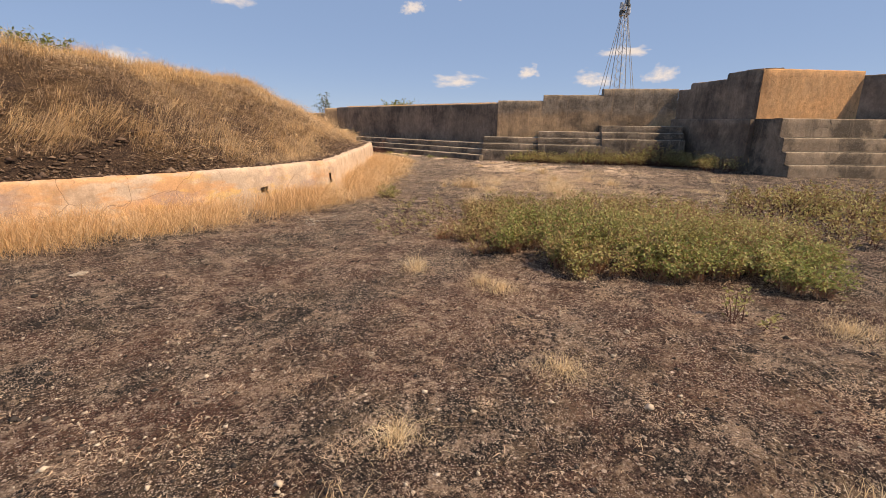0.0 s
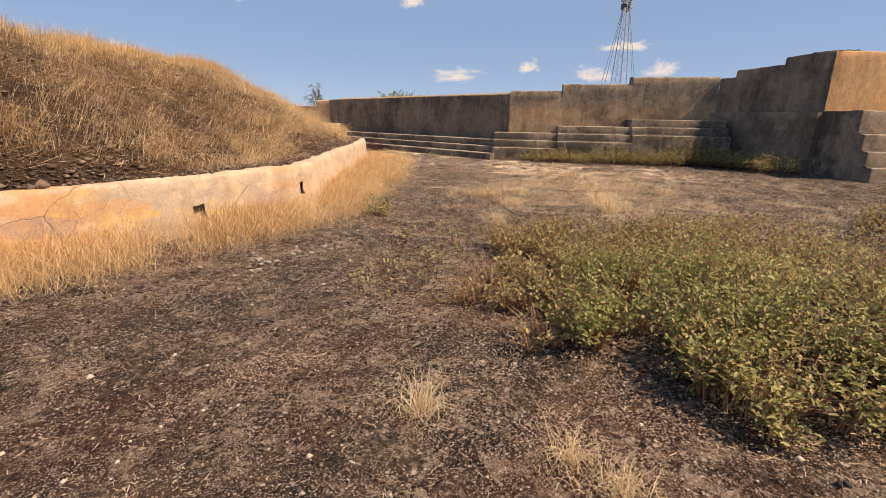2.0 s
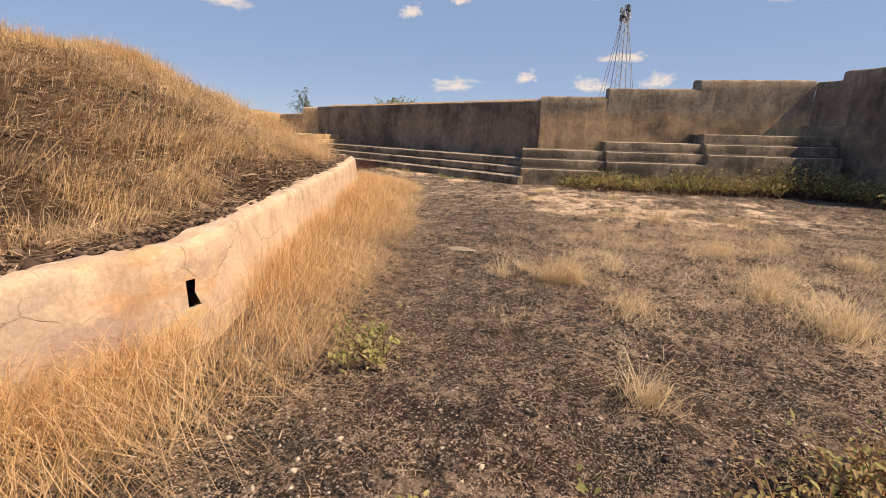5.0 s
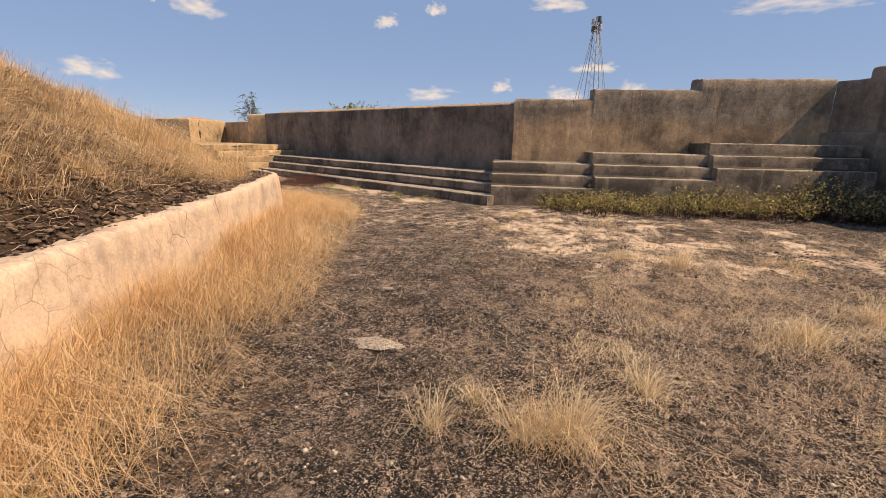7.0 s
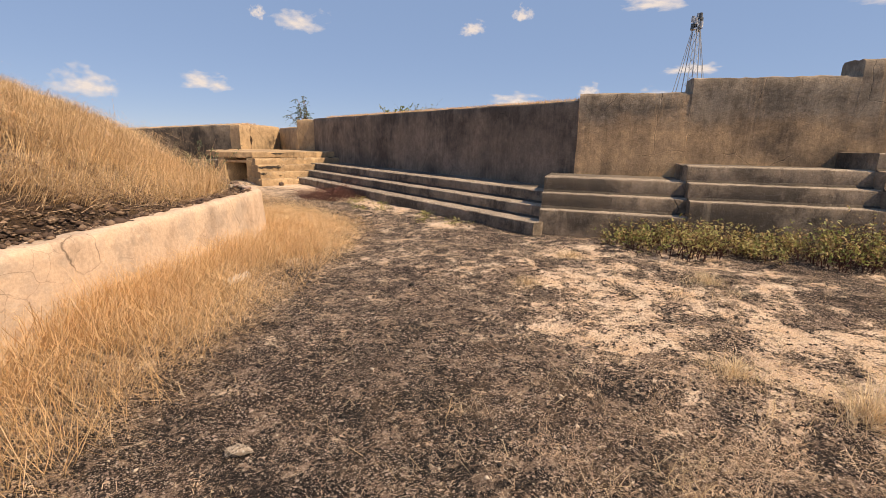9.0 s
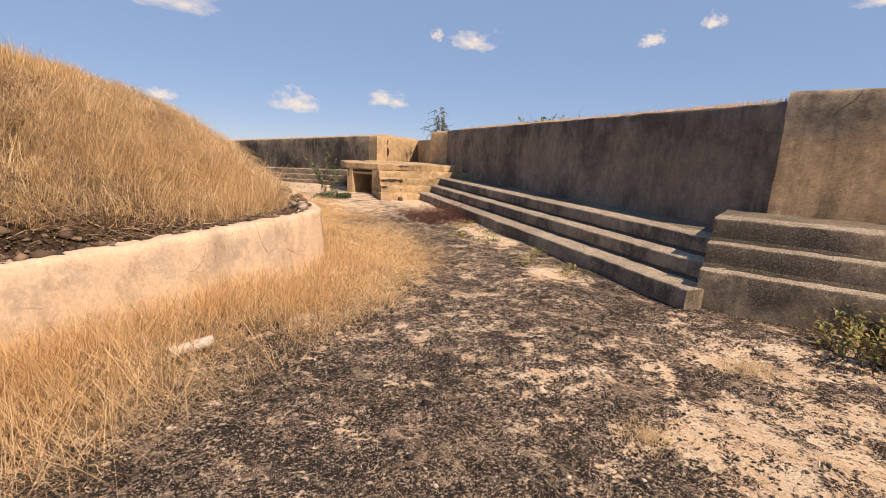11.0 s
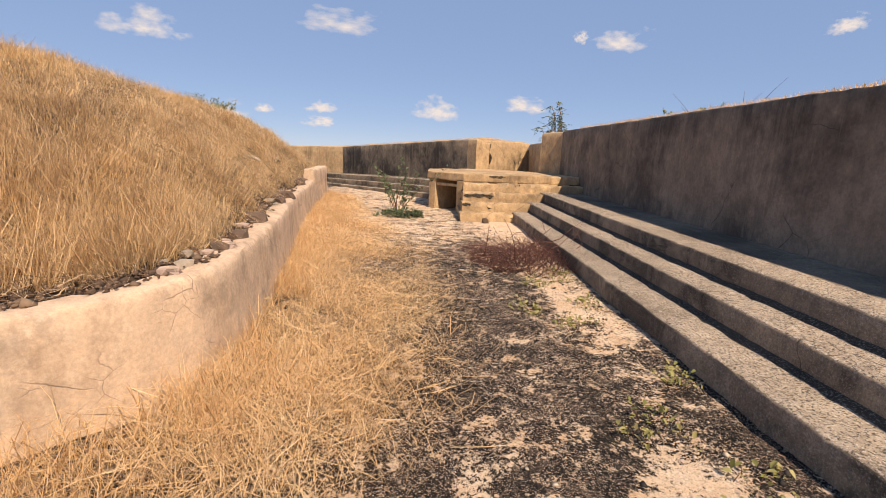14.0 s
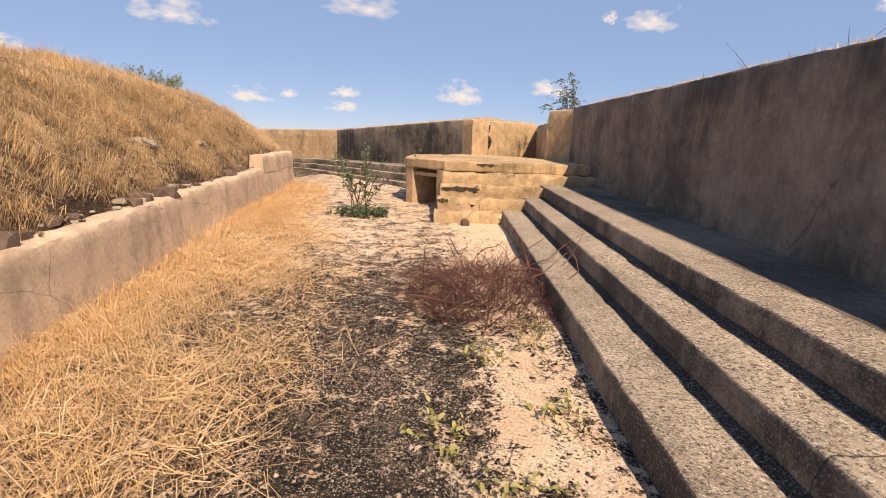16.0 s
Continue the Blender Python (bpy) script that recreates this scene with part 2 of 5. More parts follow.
        c = m.mix(chip, c, m.mix(pick.outputs[1], (0.36, 0.235, 0.175), (0.82, 0.68, 0.55)))
    h = m.calc("MULTIPLY", m.calc("SUBTRACT", m.calc("MULTIPLY", grit, 2.2), m.calc("MULTIPLY", m.cells(38), 0.7)), m.ramp(mask, 0, 1, 1, 0.25))
    h = m.calc("ADD", h, m.calc("MULTIPLY", mask, 0.5))
    return m.color(c).bump(h, 1.0, 0.035).m


def soil_material():
    m = Mat("dark_mound_soil", 1.0)
    c = m.mix(m.ramp(m.noise(20, 6, 0.75), 0.35, 0.65), (0.02, 0.013, 0.010), (0.12, 0.074, 0.05))
    chip = m.calc("MULTIPLY", m.ramp(m.cells(34), 0.16, 0.24, 1, 0), m.ramp(m.noise(4, 5, 0.7, shift=9), 0.48, 0.58))
    c = m.mix(chip, c, (0.42, 0.30, 0.20))
    c = m.mix(m.calc("MULTIPLY", m.attribute("straw"), m.ramp(m.noise(5, 7, 0.75, shift=2), 0.3, 0.55)), c, (0.26, 0.165, 0.085))
    return m.color(c).bump(m.noise(18, 6, 0.8), 1.0, 0.09).m


GROUND, SOIL = ground_material(), soil_material()
# Dark colour for shade in step corners and broken edges, and for soil there.
DIRT_SHADE = concrete("dark_soil_shade", (0.075, 0.058, 0.042), (0.045, 0.035, 0.027), (0.02, 0.016, 0.013), (0.45, 0.6), 0.0, 0.3)
BROWNROCK = concrete("dark_brown_stone", (0.20, 0.135, 0.10), (0.13, 0.09, 0.068), (0.07, 0.05, 0.04), (0.45, 0.6))
STRAW = blade_material("golden_straw", ((0.56, 0.35, 0.17), (0.80, 0.55, 0.30), (0.92, 0.72, 0.48), (0.66, 0.41, 0.20)), 0.6, 0.3)
CREST = blade_material("bright_golden_straw", ((0.70, 0.46, 0.22), (0.85, 0.60, 0.32), (0.93, 0.72, 0.44), (0.66, 0.43, 0.21)), 0.6, 0.35)
TUFT = blade_material("wispy_pale_grass", ((0.60, 0.44, 0.26), (0.80, 0.64, 0.41), (0.92, 0.80, 0.58), (0.58, 0.40, 0.24)), 0.6, 0.35)
MOUND = blade_material("bleached_straw", ((0.60, 0.40, 0.21), (0.84, 0.60, 0.34), (0.93, 0.74, 0.50), (0.58, 0.38, 0.20)), 0.65, 0.35)
PALE = blade_material("pale_dead_grass", ((0.56, 0.41, 0.28), (0.80, 0.64, 0.47), (0.42, 0.27, 0.18), (0.62, 0.43, 0.29)))
BRUSH = blade_material("brown_dead_brush", ((0.14, 0.09, 0.06), (0.40, 0.27, 0.17), (0.82, 0.62, 0.41), (0.25, 0.16, 0.10)))
LEAF = blade_material("olive_leaves", ((0.15, 0.18, 0.055), (0.34, 0.34, 0.12), (0.58, 0.52, 0.25), (0.34, 0.29, 0.12)), 0.5, 0.4)
GREENLEAF = blade_material("green_leaves", ((0.11, 0.15, 0.04), (0.25, 0.29, 0.085), (0.50, 0.48, 0.20), (0.22, 0.23, 0.07)), 0.45, 0.4)
GREYLEAF = blade_material("grey_green_leaves", ((0.09, 0.13, 0.07), (0.13, 0.18, 0.10), (0.18, 0.21, 0.11), (0.08, 0.11, 0.06)), 0.5, 0.3)
DRYLEAF = blade_material("russet_dry_leaves", ((0.20, 0.12, 0.06), (0.34, 0.24, 0.11), (0.52, 0.40, 0.19), (0.20, 0.13, 0.07)), 0.7, 0.25)
TWIG = blade_material("maroon_twigs", ((0.09, 0.036, 0.03), (0.14, 0.06, 0.048), (0.20, 0.10, 0.075), (0.08, 0.036, 0.03)), 0.8, 0.0)
STONE = blade_material("limestone_chips", ((0.50, 0.41, 0.31), (0.58, 0.50, 0.40), (0.40, 0.32, 0.24), (0.45, 0.36, 0.27)), 0.95, 0.0)
CINDER = blade_material("black_cinders", ((0.02, 0.019, 0.018), (0.045, 0.04, 0.037), (0.085, 0.068, 0.058), (0.03, 0.026, 0.024)), 0.95, 0.0)


# ---- mesh helpers ----
def mesh_object(name, verts, faces, material, parent=None, label="", smooth=False):
    me = bpy.data.meshes.new(name)
    me.from_pydata([tuple(v) for v in verts], [], [tuple(f) for f in faces])
    me.materials.append(material)
    if smooth:
        me.polygons.foreach_set("use_smooth", np.ones(len(me.polygons), bool))
    me.update()
    if smooth:
        me.set_sharp_from_angle(angle=radians(38))
    ob = new(name, me)
    ob.parent = parent
    if label:
        ob["label"] = label
    return ob


def part(name, bm, material, parent, label=""):
    me = bpy.data.meshes.new(name)
    bm.to_mesh(me)
    bm.free()
    me.materials.append(material)
    ob = new(name, me)
    ob.parent = parent
    if label:
        ob["label"] = label
    return ob


def raw_mesh(name, verts, loops, sizes, material, parent=None):
    """A mesh straight from number arrays, for things of many faces."""
    me = bpy.data.meshes.new(name)
    me.vertices.add(len(verts))
    me.vertices.foreach_set("co", np.asarray(verts, np.float32).ravel())
    me.loops.add(len(loops))
    me.loops.foreach_set("vertex_index", np.asarray(loops, np.int32))
    me.polygons.add(len(sizes))
    starts = np.concatenate(([0], np.cumsum(sizes)[:-1])).astype(np.int32)
    me.polygons.foreach_set("loop_start", starts)
    me.update(calc_edges=True)
    me.materials.append(material)
    ob = new(name, me)
    ob.parent = parent
    return ob


def rough(p, size, scale):
    """Uneven surface: a small shift of the point p."""
    return noise.noise_vector(Vector(p) * scale) * size


def dense(points, step):
    """Points along a polyline, no further apart than step; each with its fraction of the whole."""
    out = []
    for a, b in zip(points[:-1], points[1:]):
        a, b = Vector(a), Vector(b)
        n = max(1, math.ceil((b - a).length / step))
        out += [a + (b - a) * (i / n) for i in range(n)]
    return out + [Vector(points[-1])]


def sweep(name, line, profile, material, step=0.12, uneven=0.012, parent=None, label="", side=1, chips=0.0, fine=True, front=None):
    """A wall or step along a line of (x, y, z): the profile (out, up) carried along it; out is to the right of the line
    (side 1) or left (-1). Corners are mitred, ends closed, the surface slightly uneven and the upper edge chipped."""
    line = [Vector(p) for p in line]
    dirs = [(b - a).to_2d().normalized() for a, b in zip(line[:-1], line[1:])]
    mitre = []
    for i in range(len(line)):
        d0, d1 = dirs[max(0, i - 1)], dirs[min(i, len(dirs) - 1)]
        n0, n1 = Vector((d0.y, -d0.x)) * side, Vector((d1.y, -d1.x)) * side
        mitre.append((n0 + n1) / max(0.25, 1 + n0.dot(n1)))
    prof = [Vector(p) for p in profile]
    if fine:
        prof = dense(prof + [prof[0]], step * 1.3)[:-1]
    stations = []
    for i in range(len(line) - 1):
        n = max(1, math.ceil((line[i + 1] - line[i]).length / step))
        for k in range(n):
            f = k / n
            stations.append((line[i].lerp(line[i + 1], f), mitre[i].lerp(mitre[i + 1], f)))
    stations.append((line[-1], mitre[-1]))
    top = max(p.y for p in prof)
    verts, faces, np_ = [], [], len(prof)
    for c, m in stations:
        for p in prof:
            v = Vector((c.x + m.x * p.x, c.y + m.y * p.x, c.z + p.y))
            v += rough(v, uneven * 0.6, 0.9) + rough(v, uneven * 0.7, 8)
            if chips and p.y > top - 0.04:
                v.z -= (max(0, noise.noise(v * 4.1) - 0.2) * 0.5 + max(0, noise.noise(v * 11.3) - 0.1)) * chips
            verts.append(v)
    for s in range(len(stations) - 1):
        for k in range(np_):
            a, b = s * np_ + k, s * np_ + (k + 1) % np_
            faces.append((a, b, b + np_, a + np_) if side > 0 else (a, a + np_, b + np_, b))
    ends = [list(range(np_)), list(range(len(verts) - np_, len(verts)))]
    ends[0 if side > 0 else 1].reverse()
    faces += ends
    ob = mesh_object(name, verts, faces, material, parent, label, True)
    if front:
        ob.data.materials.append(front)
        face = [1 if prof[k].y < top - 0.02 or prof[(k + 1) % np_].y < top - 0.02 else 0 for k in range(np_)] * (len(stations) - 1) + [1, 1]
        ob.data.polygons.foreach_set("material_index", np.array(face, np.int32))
    return ob


def wall_profile(z0, z1, thick, worn=0.05, batter=0.0):
    return [(batter, z0), (0, z1 - worn), (-worn * 0.35, z1 - worn * 0.3), (-worn, z1), (-thick + worn, z1 + 0.03), (-thick, z1 - 0.02), (-thick, z0)]


def step_profile(front, back, z0, z1, worn=0.025):
    return [(front + 0.01, z0), (front, z1 - worn), (front - worn * 0.4, z1 - worn * 0.3), (front - worn, z1), (back, z1 + 0.004), (back, z0)]


def structure(name, label, category):
    return tagged(new(name), label, category, kind="structure")


def stairs(name, line, fronts, heights, back, label, side=1, z0=-0.15, step=0.12):
    """A flight of long steps at the foot of a wall, each its own piece; the last is the wide ledge under the wall."""
    flight = structure(name, label, "steps")
    # Darker ledge starts 0.33 back, where the long parapet's shadow edge lies.
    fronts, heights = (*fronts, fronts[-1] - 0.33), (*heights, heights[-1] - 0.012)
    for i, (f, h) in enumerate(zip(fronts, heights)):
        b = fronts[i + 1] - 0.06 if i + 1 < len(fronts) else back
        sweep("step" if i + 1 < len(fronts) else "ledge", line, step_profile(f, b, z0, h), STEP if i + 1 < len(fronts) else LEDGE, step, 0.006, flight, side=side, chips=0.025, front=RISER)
        if i and i + 1 < len(fronts):
            # inner corner of the tread below: strip coloured for riser shade and soil
            z = heights[i - 1] - 0.012
            sweep("shade_soil_line", line, [(f + 0.085, z), (f + 0.05, z + 0.022), (f + 0.012, z + 0.045), (f - 0.02, z + 0.045), (f - 0.02, z)], DIRT_SHADE, step, 0.014, flight, side=side, fine=False)
    return flight


def blades(name, roots, tall, width, lean, material, parent=None, curl=0.35, wild=0.6):
    """Grass: one bent, tapering blade of three faces at each root."""
    n = len(roots)
    roots = np.asarray(roots)
    h = rng.uniform(0.55, 1.0, n) * tall
    a = rng.uniform(0, 2 * np.pi, n)
    across = np.stack((np.cos(a), np.sin(a), np.zeros(n)), 1) * (width * rng.uniform(0.6, 1.2, n))[:, None] * 0.5
    lean = np.asarray(lean, float)
    bend = (lean if lean.ndim == 2 else lean[None, :]) + rng.normal(0, wild, (n, 2))
    mid = roots + np.stack((bend[:, 0] * h * 0.28, bend[:, 1] * h * 0.28, h * 0.6), 1)
    drop = 1 - curl * np.minimum(1.6, np.hypot(bend[:, 0], bend[:, 1]))
    tip = roots + np.stack((bend[:, 0] * h * 0.85, bend[:, 1] * h * 0.85, h * np.maximum(0.12, drop)), 1)
    v = np.stack((roots - across, roots + across, mid + across * 0.75, mid - across * 0.75, tip), 1).reshape(-1, 3)
    base = (np.arange(n) * 5)[:, None]
    loops = (base + np.array([0, 1, 2, 3, 3, 2, 4])[None, :]).ravel()
    return raw_mesh(name, v, loops, np.tile([4, 3], n), material, parent)


def flakes(name, x, y, z, long, width, material):
    """Short curved bits of straw lying flat."""
    n = len(x)
    a = rng.uniform(0, 2 * np.pi, n)
    kink = a + rng.normal(0, 0.7, n)
    one = np.stack((np.cos(a), np.sin(a), rng.uniform(0.0, 0.45, n)), 1) * (long * 0.5)[:, None]
    two = np.stack((np.cos(kink), np.sin(kink), rng.uniform(-0.35, 0.3, n)), 1) * (long * 0.5)[:, None]
    side = np.stack((-np.sin(a), np.cos(a), rng.normal(0, 0.4, n)), 1) * (width * 0.5)[:, None]
    p = np.stack((x, y, z), 1)
    v = np.stack((p - side, p + side, p + one + side, p + one - side, p + one + two), 1).reshape(-1, 3)
    loops = ((np.arange(n) * 5)[:, None] + np.array([0, 1, 2, 3, 3, 2, 4])[None, :]).ravel()
    return raw_mesh(name, v, loops, np.tile([4, 3], n), material)


def stones(name, places, sizes, material, flat=0.55, parent=None):
    """Loose angular stones: uneven eight-faced lumps."""
    n = len(places)
    octa = np.array([(1, 0, 0), (0, 1, 0), (-1, 0, 0), (0, -1, 0), (0, 0, 1), (0, 0, -1)], float)
    v = octa[None] * rng.uniform(0.55, 1.25, (n, 6, 1)) + rng.normal(0, 0.15, (n, 6, 3))
    a = rng.uniform(0, 6.28, n)
    c, s = np.cos(a)[:, None], np.sin(a)[:, None]
    v = np.stack((v[:, :, 0] * c - v[:, :, 1] * s, v[:, :, 0] * s + v[:, :, 1] * c, v[:, :, 2] * flat), 2)
    v = v * np.asarray(sizes)[:, None, None] + np.asarray(places)[:, None, :]
    tri = np.array([0, 1, 4, 1, 2, 4, 2, 3, 4, 3, 0, 4, 1, 0, 5, 2, 1, 5, 3, 2, 5, 0, 3, 5])
    loops = ((np.arange(n) * 6)[:, None] + tri[None]).ravel()
    return raw_mesh(name, v.reshape(-1, 3), loops, np.full(n * 8, 3), material, parent)


def bar(bm, a, b, r):
    a, b = Vector(a), Vector(b)
    q = (b - a).to_track_quat("Z", "Y").to_matrix().to_4x4()
    bmesh.ops.create_cone(bm, cap_ends=True, segments=6, radius1=r, radius2=r, depth=(b - a).length, matrix=Matrix.Translation((a + b) / 2) @ q)


# ---- plan ----
# inner retaining wall of the mound, walked along with the mound on the left
K_LINE = [(-14, 6.5), (-8, 7.5), (0, 7.80), (2.0, 7.75), (3.4, 7.95), (5.12, 8.50), (6.55, 10.13), (9.10, 12.93), (10.84, 15.05), (11.0, 15.46), (11.04, 15.9), (10.75, 18.0), (10.2, 20.7), (9.50, 25.0), (9.28, 27.6), (7.0, 34.5), (1, 44)]
K_BACK = [(-16, 43), (-30, 25), (-24, 10)]
L_X, L_TOP = 16.50, 2.32
A = (L_X, 13.5)
S_DIR = Vector((0.571, -0.821)).normalized()
F_DIR = Vector((-0.54, 0.84)).normalized()


def drop(x, y):
    """The whole place falls a little beyond the far block."""
    return -0.035 * max(0.0, (y - 29) * 1.19)


def blob(x, y, cx, cy, rx, ry, turn=0.0):
    c, s = math.cos(turn), math.sin(turn)
    u, v = ((x - cx) * c + (y - cy) * s) / rx, (-(x - cx) * s + (y - cy) * c) / ry
    return max(0.0, 1 - math.sqrt(u * u + v * v))


K_POLY = np.array(K_LINE + K_BACK)


def mound_depth(px, py):
    """Distance behind the retaining wall, positive inside the mound (arrays)."""
    px, py = np.asarray(px, float), np.asarray(py, float)
    best = np.full(px.shape, 1e9)
    inside = np.zeros(px.shape, bool)
    for (ax, ay), (bx, by) in zip(K_POLY, np.roll(K_POLY, -1, 0)):
        dx, dy = bx - ax, by - ay
        f = np.clip(((px - ax) * dx + (py - ay) * dy) / (dx * dx + dy * dy), 0, 1)
        best = np.minimum(best, np.hypot(px - ax - f * dx, py - ay - f * dy))
        cross = (ay > py) != (by > py)
        inside ^= cross & (px < (bx - ax) * (py - ay) / (by - ay + 1e-12) + ax)
    return np.where(inside, best, -best)


K_SIDES = [K_LINE[0:6], K_LINE[5:10], K_LINE[9:17] + K_BACK + K_LINE[0:1]]


def soft_depth(px, py):
    """Distance behind the wall with the ridges at its corners rounded off (arrays)."""
    total = np.zeros(np.shape(px))
    for chain in K_SIDES:
        best = np.full(np.shape(px), 1e9)
        for (ax, ay), (bx, by) in zip(chain[:-1], chain[1:]):
            dx, dy = bx - ax, by - ay
            f = np.clip(((px - ax) * dx + (py - ay) * dy) / (dx * dx + dy * dy), 0, 1)
            best = np.minimum(best, np.hypot(px - ax - f * dx, py - ay - f * dy))
        total += np.exp(-0.65 * best)
    return np.maximum(0, -np.log(total) / 0.65)


def mound_height(d, px, py):
    px, py = np.asarray(px, float), np.asarray(py, float)
    d = np.minimum(np.maximum(d, 0), soft_depth(px, py) + 0.3)
    t = np.clip((d - 0.30) / 3.9, 0, 1)
    # the flank beyond the corner rises steeply at its foot
    east = np.clip((py - 15.2) / 2.0, 0, 1) * np.clip(px - 8.2 + 0.34 * (py - 16), 0, 1)
    rise = (1 - east) * (1.32 * t - 0.32 * t ** 4) + east * (1 - (1 - t) ** 2.3) * 0.97
    z = 0.66 + (1.93 + 0.45 * np.clip((12.5 - py) / 3.5, 0, 1)) * rise + 0.03 * np.clip(d - 4.2, 0, 20)
    z += 0.13 * np.sin(px * 0.9 + 0.7 * py) * np.sin(0.8 * py - 0.3 * px) * np.clip(d / 2, 0, 1)
    z += 0.05 * np.sin(px * 2.9 + 1.3 * py) * np.sin(2.6 * py - 1.3 * px) * np.clip(d / 1.5, 0, 1)
    return z - 0.03 * np.clip(py - 27, 0, 30)


def ground_height(px, py):
    z = 0.018 * np.sin(px * 2.1 + 1) * np.sin(py * 1.7) + 0.012 * np.sin(px * 5.3 + py * 3.1)
    return z - 0.0416 * np.clip(np.asarray(py) - 29, 0, 25)


# ---- ground: one sheet to the horizon ----
def make_ground():
    far = np.array([60, 120, 250, 500, 1000, 2000, 4000], float)
    xs = np.concatenate((-far[::-1] - 10, np.arange(-10, 22.01, 0.14), far + 22))
    ys = np.concatenate((-far[::-1] - 8, np.arange(-8, 36.01, 0.14), far + 36))
    gx, gy = np.meshgrid(xs, ys)
    gz = ground_height(gx, gy)
    gz += rng.normal(0, 0.004, gz.shape)
    v = np.stack((gx, gy, gz), 2).reshape(-1, 3)
    nx, ny = len(xs), len(ys)
    i = (np.arange(ny - 1)[:, None] * nx + np.arange(nx - 1)[None, :]).ravel()
    loops = np.stack((i, i + 1, i + nx + 1, i + nx), 1).ravel()
    ob = raw_mesh("ground", v, loops, np.full(len(i), 4), GROUND)
    crust, red, straw = np.zeros(len(v)), np.zeros(len(v)), np.zeros(len(v))
    x, y = v[:, 0], v[:, 1]
    d = mound_depth(x, y)

    def spot(cx, cy, rx, ry):
        return np.clip(1 - np.hypot((x - cx) / rx, (y - cy) / ry), 0, 1)

    crust = (0.21 + 0.16 * clumps(x, y, 0.7)) * np.minimum(1, 2.0 * spot(14.3, 9.0, 3.6, 4.2)) + 0.12 * np.minimum(1, 1.6 * spot(12.6, 9.0, 2.0, 2.4)) + 0.2 * spot(14.8, 5.0, 2.4, 3.0)
    crust += 0.10 * spot(12.2, 13.6, 1.6, 2.4) + 0.5 * spot(13.9, 14.3, 0.5, 0.6) + np.clip((y - 9.0) / 3, 0, 1) * 0.155 * (x > 8)
    crust += np.clip((y - 18.5) / 3.0, 0, 1) * 0.24 * (x > 8) + 0.34 * np.clip(1.3 - np.abs(x - 14.2) / 0.45, 0, 1) * np.clip((y - 15.0) / 2.0, 0, 1)
    crust += 0.04 * np.clip(1.2 - np.abs(x - 13.4) / 0.6, 0, 1) * np.clip((y - 12.5) / 1.5, 0, 1) * np.clip((20 - y) / 2, 0, 1)
    crust += 0.10 * np.clip(1 - np.abs(x - 11) / 8, 0, 1) + 0.2 * spot(8, 2.5, 3, 3) + 0.3 * spot(8.5, 5.0, 0.8, 0.7)
    crust = np.clip(crust, 0, 1)
    red = np.clip(1.3 - np.hypot(x - 1.5, y - 1.5) / 7.5, 0.12, 1)
    straw = np.clip(1.2 + d / 1.3, 0, 1) * (d < 0.3) + 0.24 * (d < -1) * np.clip((12.5 - y) / 3, 0.15, 1) + 0.45 * spot(2, -0.5, 4, 3.5) + 0.4 * spot(12, 7.5, 4, 3)
    for key, val in (("crust", crust), ("red", red), ("straw", np.clip(straw, 0, 1))):
        ob.data.attributes.new(key, "FLOAT", "POINT").data.foreach_set("value", val.astype(np.float32))
    ob.data.polygons.foreach_set("use_smooth", np.ones(len(ob.data.polygons), bool))
    return tagged(ob, "dark charcoal gravel over broken tan limestone crust", "ground", kind="structure")


make_ground()


# ---- mound ----
def make_mound():
    step = 0.16
    xs, ys = np.arange(-32, 12, step), np.arange(5, 44, step)
    gx, gy = np.meshgrid(xs, ys)
    d = mound_depth(gx, gy)
    keep = d > 0.09
    gz = mound_height(d, gx, gy) + rng.normal(0, 0.012, d.shape)
    ids = np.full(d.shape, -1)
    ids[keep] = np.arange(keep.sum())
    v = np.stack((gx[keep], gy[keep], gz[keep]), 1)
    q = np.stack((ids[:-1, :-1], ids[:-1, 1:], ids[1:, 1:], ids[1:, :-1]), 2).reshape(-1, 4)
    q = q[(q >= 0).all(1)]
    ob = raw_mesh("mound", v, q.ravel(), np.full(len(q), 4), SOIL)
    dd = d[keep]
    straw = np.clip((dd - 0.4) / 0.7, 0, 1) * np.clip(0.15 + 0.11 * (v[:, 1] - 9), 0.1, 1)
    straw = np.clip(straw + 0.3 * clumps(v[:, 0], v[:, 1], 0.9), 0, 1)
    straw = np.maximum(straw, np.clip((dd - 3.0) / 1.0, 0, 1))
    ob.data.attributes.new("straw", "FLOAT", "POINT").data.foreach_set("value", straw.astype(np.float32))
    return tagged(ob, "earth mound with dark soil and dry golden grass", "mound", kind="structure")


make_mound()

# ---- retaining wall round the mound ----
K3D = [(x, y, drop(x, y)) for x, y in K_LINE]
K_PROFILE = [(0.07, -0.2), (0.0, 0.66), (-0.02, 0.70), (-0.06, 0.72), (-0.24, 0.71), (-0.27, 0.4), (-0.27, -0.2)]
kw = sweep("retaining_wall", K3D[1:15], K_PROFILE, RETAINING, 0.08, 0.02, chips=0.045)
bm = bmesh.new()
bm.from_mesh(kw.data)
gone = []
for hx, hz, wide, high in ((3.38, 0.34, 0.05, 0.06), (3.45, 0.26, 0.05, 0.09), (4.99, 0.42, 0.04, 0.05), (5.03, 0.33, 0.05, 0.07)):
    # broken-out hollows, open to the dark inside of the wall
    gone += [f for f in bm.faces if abs(f.calc_center_median().x - hx) < wide and abs(f.calc_center_median().z - hz) < high and f.calc_center_median().y < 8.03 + max(0, hx - 3.4) * 0.33 and f not in gone]
rim = {v for f in gone for v in f.verts}
